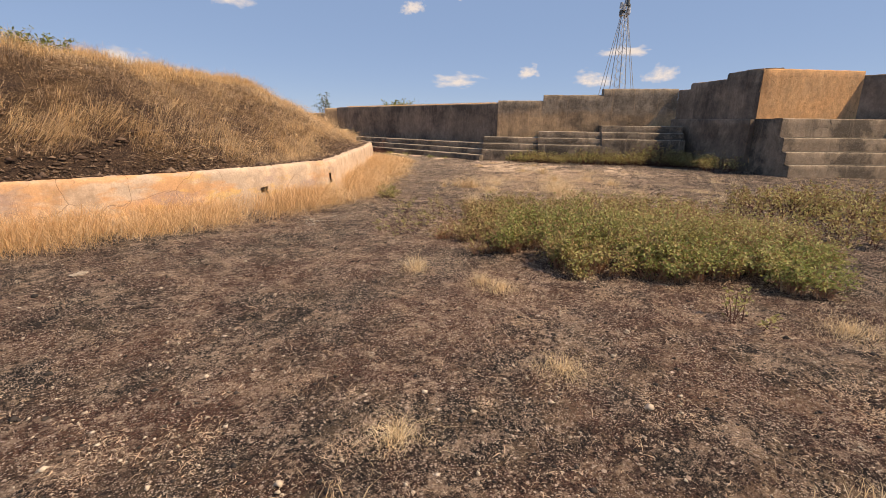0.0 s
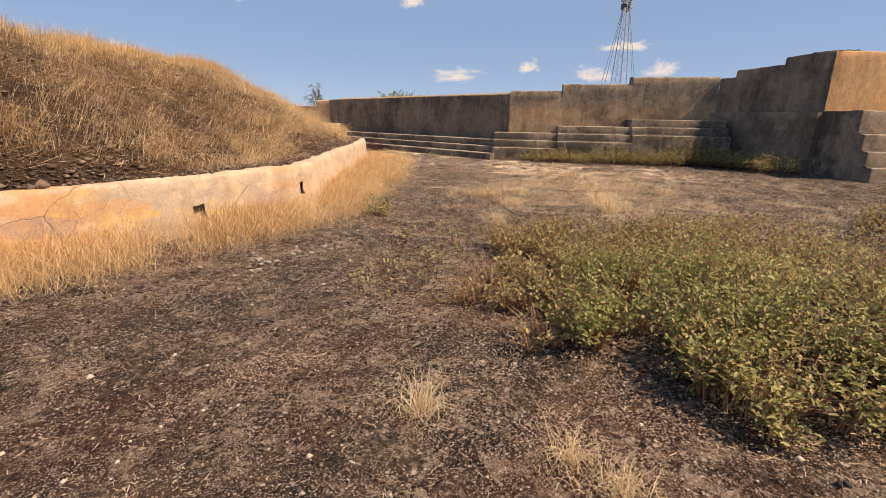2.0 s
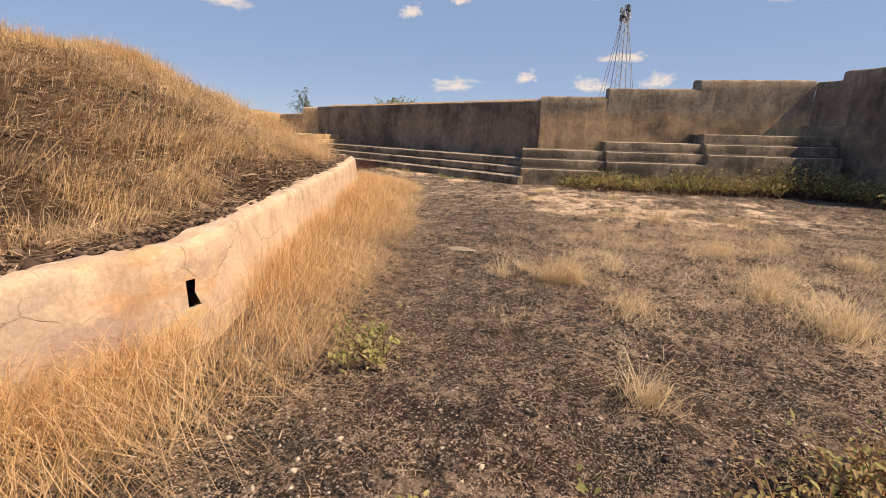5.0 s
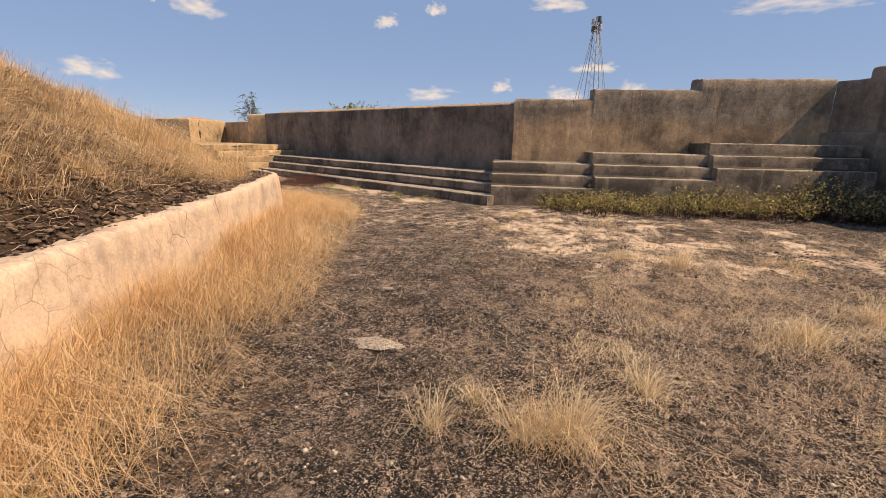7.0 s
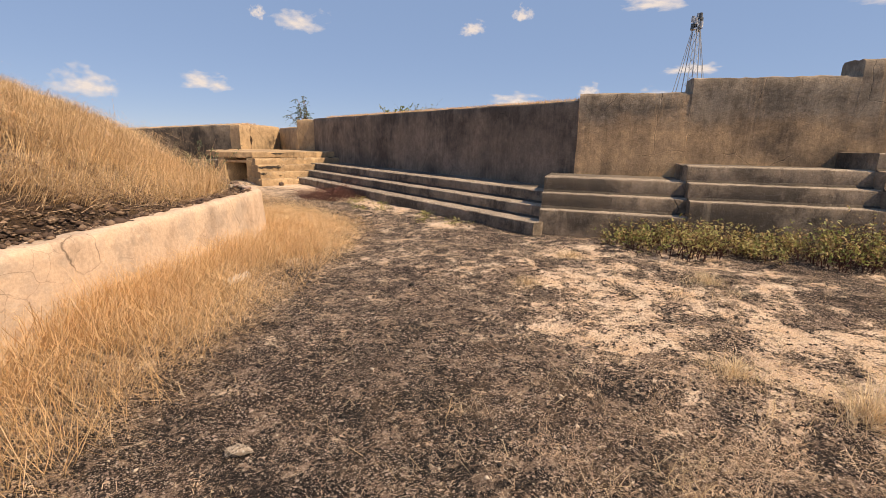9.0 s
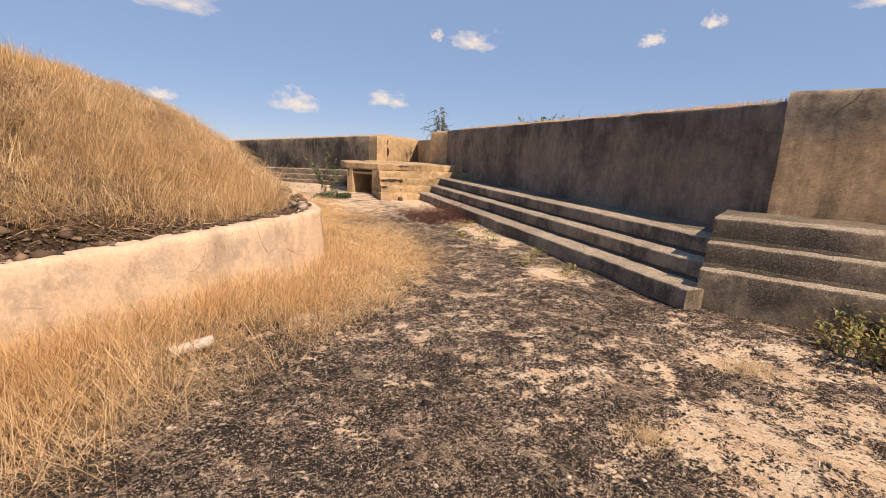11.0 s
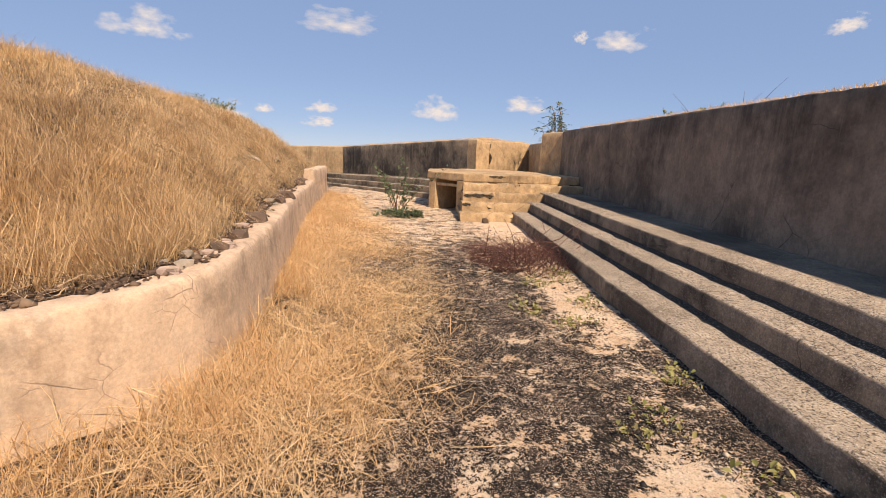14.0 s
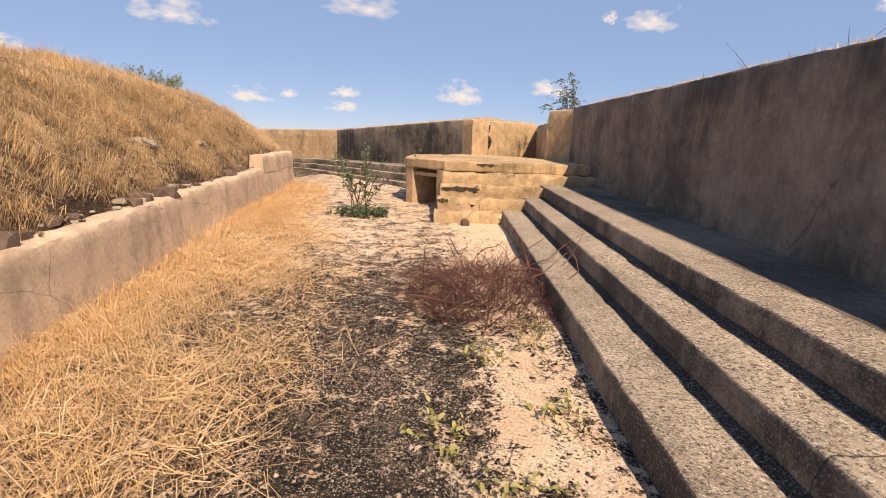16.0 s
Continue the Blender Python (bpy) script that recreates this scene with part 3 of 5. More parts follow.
for v in rim:
    v.co += Vector((noise.noise(v.co * 31), 0, noise.noise(v.co * 37))) * 0.03
bmesh.ops.delete(bm, geom=gone, context="FACES")
bm.to_mesh(kw.data)
bm.free()
tagged(kw, "peach plastered low retaining wall with a chipped crumbling top", "wall", kind="structure")

# its far stretch stands a course higher
tagged(sweep("retaining_wall_raised", [(9.50, 25.0, 0), (9.28, 27.62, 0)], [(0.012, 0.6), (0.004, 0.94), (-0.02, 0.98), (-0.06, 1.0), (-0.26, 0.99), (-0.29, 0.6)], RETAINING, 0.08, 0.02, chips=0.06), "raised end of a peach plastered retaining wall", "wall", kind="structure")

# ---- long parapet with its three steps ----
tagged(sweep("wall_long", [(*A, 0), (L_X, 26.6, 0)], wall_profile(0.3, L_TOP, 0.7), SHADED_WALL, 0.14, 0.02, side=-1, chips=0.05), "tall weathered concrete parapet, grey toned down for shade, with dark streaks", "wall", kind="structure")
stairs("steps_long", [(L_X, 12.78, 0), (L_X, 25.0, 0)], (1.93, 1.50, 1.11), (0.215, 0.43, 0.65), -0.05, "three long grey concrete steps below a parapet", side=-1, step=0.10)

# ---- stepped parapet sections, each one riser higher ----
P = [Vector(A), Vector(A) + S_DIR * 1.93, Vector(A) + S_DIR * 4.40, Vector(A) + S_DIR * 7.3]
S_TOP = (2.44, 2.68, 2.93)
for i in range(3):
    a, b = P[i], P[i + 1]
    tagged(sweep("wall_stepped_%d" % (i + 1), [(a.x, a.y, 0), (b.x, b.y, 0)], wall_profile(0.2, S_TOP[i], 0.75, 0.07), BROWN_WALL, 0.14, 0.022, side=1, chips=0.06), "brown stained concrete parapet section with a worn top edge", "wall", "stepped parapet sections", "structure")
    up = 0.255 * i
    a = a - S_DIR * (0.45 if i == 0 else 0.12)
    stairs("steps_stepped_%d" % (i + 1), [(a.x, a.y, 0), (b.x, b.y, 0)], (1.80, 1.53, 1.25), (0.42 + up, 0.675 + up, 0.93 + up), -0.05, "three grey concrete steps below a parapet section", side=1)

# ---- return wall in shade and the ochre section beyond it ----
MC, NT, NR = P[3], Vector((18.40, 4.14)), Vector((21.1, 1.9))
tagged(sweep("wall_return", [(MC.x, MC.y, 0), (NT.x, NT.y, 0)], wall_profile(-0.2, 2.87, 0.8), SHADED_WALL, 0.14, 0.02, chips=0.05), "concrete return wall coloured dark grey for its shade", "wall", kind="structure")
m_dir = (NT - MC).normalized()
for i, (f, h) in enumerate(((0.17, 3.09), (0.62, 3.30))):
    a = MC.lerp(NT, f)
    tagged(sweep("wall_return_raised_%d" % (i + 1), [(a.x, a.y, 0), (NT.x, NT.y, 0)], wall_profile(2.6, h, 0.78 - 0.01 * i, 0.07), SHADED_WALL, 0.14, 0.02, chips=0.05), "raised top of a concrete return wall coloured dark for shade", "wall", kind="structure")
tagged(sweep("plinth_return", [(MC.x, MC.y, 0), (NT.x, NT.y, 0)], step_profile(0.18, -0.3, -0.2, 1.72), SHADED_WALL, 0.14, 0.02), "concrete plinth under a return wall, coloured dark for shade", "plinth", kind="structure")
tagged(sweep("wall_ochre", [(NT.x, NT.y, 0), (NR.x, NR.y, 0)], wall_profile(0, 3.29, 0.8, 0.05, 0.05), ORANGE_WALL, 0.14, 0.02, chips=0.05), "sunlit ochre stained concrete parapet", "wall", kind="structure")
tagged(sweep("wall_side", [(NR.x, NR.y, 0), (NR.x - 0.2, -12, 0)], wall_profile(0, 3.15, 0.8), SHADED_WALL, 0.25, 0.02), "concrete parapet coloured grey for its shade", "wall", kind="structure")
n_dir = (NR - NT).normalized()
n_end = NT + n_dir * 9.0
stairs("steps_ochre", [(NT.x, NT.y, 0), (n_end.x, n_end.y, 0)], (1.75, 1.55, 1.35, 1.15), (0.36, 0.74, 1.16, 1.74), -0.05, "high weathered concrete steps below the ochre parapet", side=1)

# ---- far parapet, its steps and the gun embrasure ----
F0 = Vector((14.19, 29.0))
F1 = F0 + F_DIR * 11.9
G1 = F1 + Vector((-0.9, 0.43)) * 12


def falling(p, z=0.0):
    return (p.x, p.y, z + drop(p.x, p.y))


tagged(sweep("wall_far", [falling(F0 + F_DIR * 0.5), falling(F1)], wall_profile(0.1, 2.06, 0.8, 0.07), BLACK_WALL, 0.2, 0.02, side=-1, chips=0.05), "tan plaster parapet heavily streaked with black", "wall", kind="structure")
tagged(sweep("wall_far_end", [falling(F1), falling(G1)], wall_profile(-0.1, 2.06, 0.8), TAN_WALL, 0.3, 0.02, side=-1), "sunlit tan plaster parapet", "wall", kind="structure")
F_START = F0 - F_DIR * 0.2
stairs("steps_far", [falling(F_START), falling(F1), falling(G1)], (1.84, 1.57, 1.30), (0.19, 0.41, 0.63), -0.05, "three long grey steps below the far parapet", side=-1, z0=-0.4, step=0.2)
E0 = Vector((L_X, 26.6))
E1 = E0 + F_DIR * 0.83
EB = F0 + Vector((0.85, 0.53)) * 2.5
tagged(sweep("pier", [(E0.x, E0.y, 0), (E1.x, E1.y, 0)], wall_profile(0.2, 2.28, 0.7, 0.08), TAN_WALL, 0.12, 0.02, side=-1, chips=0.05), "tan plaster pier at the end of the parapet", "pier", kind="structure")
tagged(sweep("embrasure_cheek", [(EB.x, EB.y, -0.04), (F0.x, F0.y, 0), falling(F0 + F_DIR * 0.5)], wall_profile(0.2, 2.065, 0.6, 0.07), TAN_WALL, 0.14, 0.03, side=-1, chips=0.2), "sunlit tan embrasure cheek with broken plaster", "wall", kind="structure")
tagged(sweep("embrasure_back", [(E1.x, E1.y, 0), (EB.x, EB.y, 0)], wall_profile(0.2, 1.98, 0.5, 0.08), TAN_WALL, 0.14, 0.03, side=-1, chips=0.2), "crumbling tan plaster wall of an embrasure", "wall", kind="structure")

# ---- far block: steps across the passage with a culvert through its corner ----
BLOCK_FRONT = ((23.30, 0.20, 13.30), (23.58, 0.41, 13.36), (23.93, 0.625, 13.40), (24.32, 0.83, 13.43), (24.70, 1.03, 13.45))
block = structure("steps_block", "sunlit tan plaster steps with crumbled edges", "steps")
for i, (y, h, x0) in enumerate(BLOCK_FRONT):
    x1 = (14.66, 15.08, 15.48, L_X + 0.05, L_X + 0.05)[i]
    back = 24.8 if i < 4 else 29.5
    if i < 4:
        sweep("step", [(x0, y, 0), (x1, y, 0)], step_profile(0.0, -(back - y), -0.2, h), TAN_WALL, 0.08, 0.025, block, chips=0.26, front=TAN_WALL)
# top slab and culvert walls
BX = [Vector((13.45, 24.70)), Vector((12.55, 25.72))]
top = bmesh.new()
poly = [(13.45, 24.70), (L_X + 0.05, 24.70), (L_X + 0.05, 27.5), (14.6, 29.2), (12.55, 27.6), (12.50, 25.75)]
vs0 = [top.verts.new((x, y, 0.83)) for x, y in poly]
vs1 = [top.verts.new((x, y, 1.03)) for x, y in poly]
top.faces.new(vs1)
top.faces.new(vs0[::-1])
for k in range(len(poly)):
    j = (k + 1) % len(poly)
    top.faces.new((vs0[k], vs0[j], vs1[j], vs1[k]))
bmesh.ops.bevel(top, geom=[e for e in top.edges], offset=0.03, segments=2, profile=0.6, affect="EDGES")
bmesh.ops.subdivide_edges(top, edges=[e for e in top.edges if e.calc_length() > 0.5], cuts=14)
for v in top.verts:
    v.co += rough(v.co, 0.018, 3.1) + rough(v.co, 0.012, 9)
part("top_slab", top, TAN_WALL, block)


def slab(name, corners, z0, z1, material, parent, bevel=0.02):
    bm = bmesh.new()
    a = [bm.verts.new((x, y, z0)) for x, y in corners]
    b = [bm.verts.new((x, y, z1)) for x, y in corners]
    bm.faces.new(b)
    bm.faces.new(a[::-1])
    for k in range(len(a)):
        j = (k + 1) % len(a)
        bm.faces.new((a[k], a[j], b[j], b[k]))
    bmesh.ops.recalc_face_normals(bm, faces=bm.faces)
    bmesh.ops.bevel(bm, geom=list(bm.edges), offset=bevel, segments=2, profile=0.6, affect="EDGES")
    return part(name, bm, material, parent)


u = (BX[1] - BX[0]).normalized()
w = Vector((u.y, -u.x))
w = w if w.x > 0 else -w


def along(a, b):
    return [tuple(BX[0] + u * p + w * q) for p, q in ((a[0], a[1]), (b[0], a[1]), (b[0], b[1]), (a[0], b[1]))]


length = (BX[1] - BX[0]).length
slab("culvert_wall", along((0.0, 0.0), (0.26, 1.6)), -0.3, 0.835, TAN_WALL, block)
slab("culvert_wall", along((length - 0.26, 0.0), (length, 2.2)), -0.3, 0.835, TAN_WALL, block)
slab("culvert_back", along((0.2, 1.5), (length, 1.7)), -0.3, 0.835, SHADED_WALL, block)
slab("lintel", along((0.2, 0.05), (length - 0.2, 0.16)), 0.66, 0.74, TAN_WALL, block, 0.01)


def hollow_shade(x0, x1, y, z0, z1, seed):
    """Broken-out nosing: recess shade drawn as a ragged dark strip along a step's front."""
    n = 28
    verts, faces = [], []
    for i in range(n + 1):
        f = i / n
        thick = math.sin(math.pi * min(1, max(0, f))) ** 0.5
        lift = 0.03 * noise.noise(Vector((f * 6, seed, 0))) + 0.015 * noise.noise(Vector((f * 21, seed, 3)))
        fall = 0.05 * noise.noise(Vector((f * 5, seed, 9))) + 0.02 * noise.noise(Vector((f * 19, seed, 5)))
        mid = (z0 + z1) / 2
        hi, lo = mid + (z1 - mid + lift) * thick, mid + (z0 - mid + fall) * thick
        for depth in (-0.012, 0.05):
            verts += [(x0 + (x1 - x0) * f, y + depth, lo), (x0 + (x1 - x0) * f, y + depth, hi)]
    for i in range(n):
        a, b = i * 4, i * 4 + 4
        faces += [(a, b, b + 1, a + 1), (a + 1, b + 1, b + 3, a + 3), (a, a + 2, b + 2, b)]
    mesh_object("edge_shade", verts, faces, DIRT_SHADE, block, "dark strip for the shade in a broken-out step edge", True)


hollow_shade(13.40, 14.15, 23.93, 0.50, 0.585, 1.0)
hollow_shade(13.34, 13.56, 23.58, 0.32, 0.395, 4.0)
hollow_shade(14.10, 14.55, 24.70, 0.955, 1.0, 7.0)

# ---- earth bank outside the parapets ----
def bank(name, line, top, side):
    prof = [(-0.6, top - 0.12), (-1.4, top - 0.05), (-4, top - 0.6), (-9, top - 2.2), (-9, -0.5), (-0.6, -0.5)]
    tagged(sweep(name, line, prof, SOIL, 0.8, 0.08, side=side, fine=False), "dry earth bank behind a parapet", "bank", kind="structure")


bank("bank_long", [(*A, 0), (L_X, 26.6, 0)], L_TOP, -1)
bank("bank_stepped", [(P[0].x, P[0].y, 0), (P[3].x, P[3].y, 0)], 2.4, 1)
bank("bank_far", [falling(F0), falling(F1), falling(G1)], 2.06, -1)

# ---- grass ----
def on_ground(x, y):
    return np.stack((x, y, ground_height(x, y) - 0.01), 1)


def scatter(n, box):
    return rng.uniform(box[0], box[2], n), rng.uniform(box[1], box[3], n)


def grass_at_wall():
    """Golden grass along the foot of the retaining wall, thickest on the wall, thinning outwards."""
    x, y = scatter(2300000, (-8, 3, 15, 28))
    d = -mound_depth(x, y)
    reach = np.interp(y, (6, 8.5, 10, 13, 16, 20, 27), (1.1, 0.9, 1.25, 1.4, 1.8, 1.95, 1.0))
    dens = np.clip(1.15 - d / reach, 0, 1)
    patch = 0.7 + 0.5 * np.sin(x * 2.3 + y) * np.sin(y * 1.9 - x) + 0.3 * np.sin(x * 7 + 2 * y) * np.sin(y * 6)
    keep = (d > 0.05) & (rng.random(len(x)) < dens * patch * 0.8)
    x, y, d = x[keep], y[keep], d[keep]
    tall = np.clip(0.60 - 0.26 * d, 0.16, 0.60) * np.interp(y, (9, 12, 15, 17), (1, 1, 0.9, 0.7))
    up = rng.random(len(x)) < np.clip(1.0 - d * 0.75, 0.12, 1) * np.interp(y, (13, 15.5), (1, 0.35))
    root = on_ground(x, y)
    stand = tagged(blades("wall_grass", root[up], tall[up], 0.0042, (0.15, -0.30), STRAW), "tall golden dry grass along the retaining wall", "grass", kind="stuff")
    lying = np.flatnonzero(~up & (y > 13.5))
    lying = rng.permutation(np.repeat(lying, 2))[:12500]
    fx, fy = x[lying] + rng.normal(0, 0.12, len(lying)), y[lying] + rng.normal(0, 0.12, len(lying))
    tagged(flakes("lying_straw", fx, fy, ground_height(fx, fy) + rng.uniform(0.01, 0.14, len(fx)), rng.uniform(0.15, 0.42, len(fx)), rng.uniform(0.0025, 0.0048, len(fx)), MOUND), "wind-flattened pale straw beside the retaining wall", "grass", kind="stuff")
    tagged(blades("matted_grass", root[~up], tall[~up] * np.interp(y[~up], (13, 15), (1.4, 0.8)), 0.004, (0.45, -0.75), STRAW, curl=0.6, wild=0.9), "flattened golden straw beside the retaining wall", "grass", kind="stuff")
    return stand


def strip(y):
    """Width of the bare rubble strip behind the wall top."""
    return np.interp(y, (7.5, 9, 10.5, 13, 15.5, 17), (0.72, 0.66, 0.62, 0.62, 0.5, 0.30))


def swirl(root):
    """Direction in which the grass lies, turning from clump to clump."""
    a = -0.6 + 1.5 * clumps(root[:, 0] + 3.1, root[:, 1], 0.45)
    return np.stack((np.cos(a), np.sin(a)), 1) * (0.9 + 0.4 * clumps(root[:, 0], root[:, 1] + 7, 0.3))[:, None]


def grass_on_mound():
    x, y = scatter(1300000, (-10, 7.5, 11.2, 35))
    d = mound_depth(x, y)
    patch = clumps(x, y, 0.8)
    near = np.clip(0.04 + 0.16 * (y - 10.2), 0.04, 0.85) + 0.7 * np.clip(patch - 0.05, 0, 1)
    # a golden belt above the bare strip, brown and thin higher up the slope
    first = np.clip((13.0 - y) / 2.0, 0, 1)
    near = np.maximum(near, first * np.exp(-((d - 1.15) / 0.55) ** 2) * np.clip(0.6 + 1.1 * clumps(x, y + 4, 0.7), 0.05, 1))
    near *= 1 - first * (1 - np.interp(d, (1.4, 1.9, 2.7, 3.1), (1, 0.3, 0.3, 1)) * np.clip(0.6 + 1.2 * clumps(x + 5, y, 0.6), 0.1, 1.2))
    dens = np.clip((d - strip(y)) / 0.4, 0, 1) * near * np.clip(0.6 + 1.5 * clumps(x, y, 0.33), 0.05, 1)
    dens = np.maximum(dens, np.clip((soft_depth(x, y) - 2.35) / 0.7, 0, 1) * np.clip(0.8 + 0.4 * patch, 0.4, 1))
    corner = np.exp(-((x - 10.1) ** 2 + (y - 15.7) ** 2) / 4.0) * np.clip((d - strip(y)) / 0.15, 0, 1)
    keep = (d > strip(y)) & (d < 5.4) & (rng.random(len(x)) < np.maximum(dens * np.clip(0.75 + 0.7 * clumps(x, y, 1.1), 0.2, 1) * np.interp(y, (15.5, 17), (1, 1.5)), corner) * 0.8)
    x, y, d, patch, corner = x[keep], y[keep], d[keep], patch[keep], corner[keep]
    z = mound_height(d, x, y) - 0.03
    tall = (0.20 + 0.20 * np.clip((d - 2.3) / 1.5, 0, 1) + 0.40 * corner) * (1 + 0.3 * patch) * rng.uniform(0.6, 1.25, len(x))
    r = np.stack((x, y, z), 1)
    crest = soft_depth(x, y) > 2.35 + 0.35 * rng.random(len(x))
    tagged(blades("crest_grass", r[crest], tall[crest], 0.006, (0.15, -0.25), CREST, wild=0.6), "golden dry grass along the crest of the mound", "grass", kind="stuff")
    x, y, d, r, tall, corner = (k[~crest] for k in (x, y, d, r, tall, corner))
    flat = rng.random(len(x)) < np.clip(0.93 - 0.8 * corner - 0.5 * np.clip(d - 2.5, 0, 1), 0, 1)
    tagged(blades("mound_grass_matted", r[flat], tall[flat] * 1.35, 0.005, swirl(r[flat]), MOUND, curl=0.6, wild=0.45), "flattened golden straw on the mound slope", "grass", kind="stuff")
    return tagged(blades("mound_grass", r[~flat], tall[~flat], 0.0048, swirl(r[~flat]) * 0.45, MOUND, wild=0.5), "standing dry golden grass on the mound", "grass", kind="stuff")


def straw_mat():
    """Dead straw lying on the slope of the mound."""
    x, y = scatter(420000, (-8, 7.5, 11, 22))
    d = mound_depth(x, y)
    keep = (d > 0.32) & (d < 4.2) & (rng.random(len(x)) < np.clip((d - 0.25) / 0.5, 0.22, 1) * np.clip(0.40 + 0.9 * clumps(x, y, 0.28) + 0.5 * clumps(x, y, 0.9), 0.03, 1) * np.clip(1.5 - 0.07 * (y - 7), 0, 1) * np.interp(x, (0, 4), (0.55, 1)))
    x, y, d = x[keep], y[keep], d[keep]
    tagged(flakes("straw_mat", x, y, mound_height(d, x, y) + rng.uniform(0.0, 0.06, len(x)), rng.uniform(0.08, 0.30, len(x)), rng.uniform(0.004, 0.008, len(x)), BRUSH), "tangled dead straw lying on the mound slope", "grass", kind="stuff")


straw_mat()


def tufts_on_mound():
    """Bunches of long golden straw, combed down the lower slope of the mound."""
    x, y = scatter(9000, (-7, 7.8, 11, 26))
    d = mound_depth(x, y)
    keep = (d > strip(y) + 0.1) & (d < 3.2) & (rng.random(len(x)) < np.clip(0.35 + 0.8 * clumps(x, y, 0.9), 0.02, 0.8) * np.where(y < 12.5, np.interp(d, (0.8, 1.6, 2.0), (1, 0.7, 0.12)), np.interp(d, (0.8, 1.8, 2.6), (1, 0.8, 0.25))))
    x, y = x[keep], y[keep]
    per = 60
    size = rng.uniform(0.08, 0.2, len(x))
    px = np.repeat(x, per) + rng.normal(0, 1, len(x) * per) * np.repeat(size, per)
    py = np.repeat(y, per) + rng.normal(0, 1, len(x) * per) * np.repeat(size, per)
    d = mound_depth(px, py)
    ok = d > strip(py)
    px, py, d = px[ok], py[ok], d[ok]
    way = np.repeat(rng.normal((0.75, -0.45), 0.5, (len(x), 2)), per, 0)[ok]
    root = np.stack((px, py, mound_height(d, px, py) - 0.02), 1)
    return tagged(blades("mound_tufts", root, np.repeat(rng.uniform(0.2, 0.42, len(x)), per)[ok], 0.005, way, MOUND, curl=0.5, wild=0.3), "bunches of long golden straw on the mound slope", "grass", kind="stuff")


def brush_on_mound():
    x, y = scatter(330000, (-10, 7.5, 9.5, 18))
    d = mound_depth(x, y)
    keep = (d > strip(y)) & (d < 4.5) & (rng.random(len(x)) < np.clip(1.2 - 0.09 * (y - 8), 0, 1) * np.clip(0.3 + 1.1 * clumps(x, y, 0.4), 0.03, 1) * np.clip(0.7 + 0.8 * clumps(x, y + 2, 1.2), 0.15, 1))
    x, y, d = x[keep], y[keep], d[keep]
    tall = 0.23 * (1 + 0.4 * clumps(x, y, 0.5))
    root = np.stack((x, y, mound_height(d, x, y) - 0.02), 1)
    return tagged(blades("dead_brush", root, tall, 0.0065, swirl(root), BRUSH, curl=0.65, wild=0.6), "brown dead brush on the mound slope", "brush", kind="stuff")


def litter():
    """Short bits of dead grass lying flat on the gravel, thicker in drifts, and a few loose stalks."""
    x, y = scatter(1500000, (-2.5, -1.5, 15, 25))
    d = mound_depth(x, y)
    drift = np.clip(0.10 + 0.75 * np.clip(clumps(x, y, 0.35), -0.3, 1) * np.clip(0.6 + clumps(x, y, 1.5), 0, 1.4) + 0.25 * clumps(x, y, 0.13), 0.05, 1)
    drift += 0.7 * np.clip(1 - np.hypot((x - 13) / 2.2, (y - 10.6) / 2.0), 0, 1) * (clumps(x, y, 0.5) > 0) + 0.45 * np.clip(1.4 - 1.4 * np.hypot((x - 11) / 4.2, (y - 6.6) / 3.8), 0, 1) + 0.12 * (y > 18)
    close = np.clip(1.25 - np.abs(np.interp(y, (0, 4, 8, 15), (1.0, 5, 9.0, 12.5)) - x) / 7, 0.12, 1) * np.interp(y, (-2, 6, 12, 25), (1, 0.9, 0.5, 0.35))
    keep = (d < -0.15) & (rng.random(len(x)) < drift * close) & (x < 14.5)
    x, y = x[keep], y[keep]
    tagged(flakes("grass_litter", x, y, ground_height(x, y) + 0.002, rng.gamma(2.0, 0.011, len(x)) + 0.010, rng.uniform(0.0016, 0.0038, len(x)), PALE), "short bits of pale dead grass lying on gravel", "grass", kind="stuff")
    meadow = np.clip(1.5 - np.hypot((x - 11) / 3.4, (y - 6.6) / 3.2) * 1.2, 0, 1) + 0.25 * np.clip(1 - np.hypot((x - 3.5) / 3, y / 1.5), 0, 1)
    few = rng.random(len(x)) < 0.05 * (clumps(x, y, 0.45) > 0.0) + 0.75 * meadow * np.clip(0.5 + 0.9 * clumps(x, y, 0.3), 0, 1)
    x, y, meadow = x[few], y[few], meadow[few]
    px, py = scatter(260000, (5.5, 1.0, 16.0, 13.0))
    thick = np.clip(clumps(px, py, 0.55) - 0.12, 0, 1) * np.clip(0.3 + clumps(px + 9, py, 2.2), 0.1, 1) * np.clip(1.6 - np.hypot((px - 11.2) / 4.4, (py - 6.2) / 4.4) * 1.3, 0, 1)
    grow = (rng.random(len(px)) < thick * 1.0) & (mound_depth(px, py) < -1.2)
    px, py = px[grow], py[grow]
    tagged(blades("low_grass", on_ground(px, py), 0.15 * rng.uniform(0.4, 1.3, len(px)), 0.0042, (0.1, -0.2), TUFT, curl=0.5, wild=1.1), "low patches of dry grass on dark gravel", "grass", kind="stuff")
    return tagged(blades("dead_stalks", on_ground(x, y), (0.07 + 0.07 * meadow) * rng.uniform(0.5, 1.4, len(x)), 0.0028, (0.0, 0.0), PALE, curl=0.7, wild=1.4), "pale dead grass stalks lying on gravel", "grass", kind="stuff")


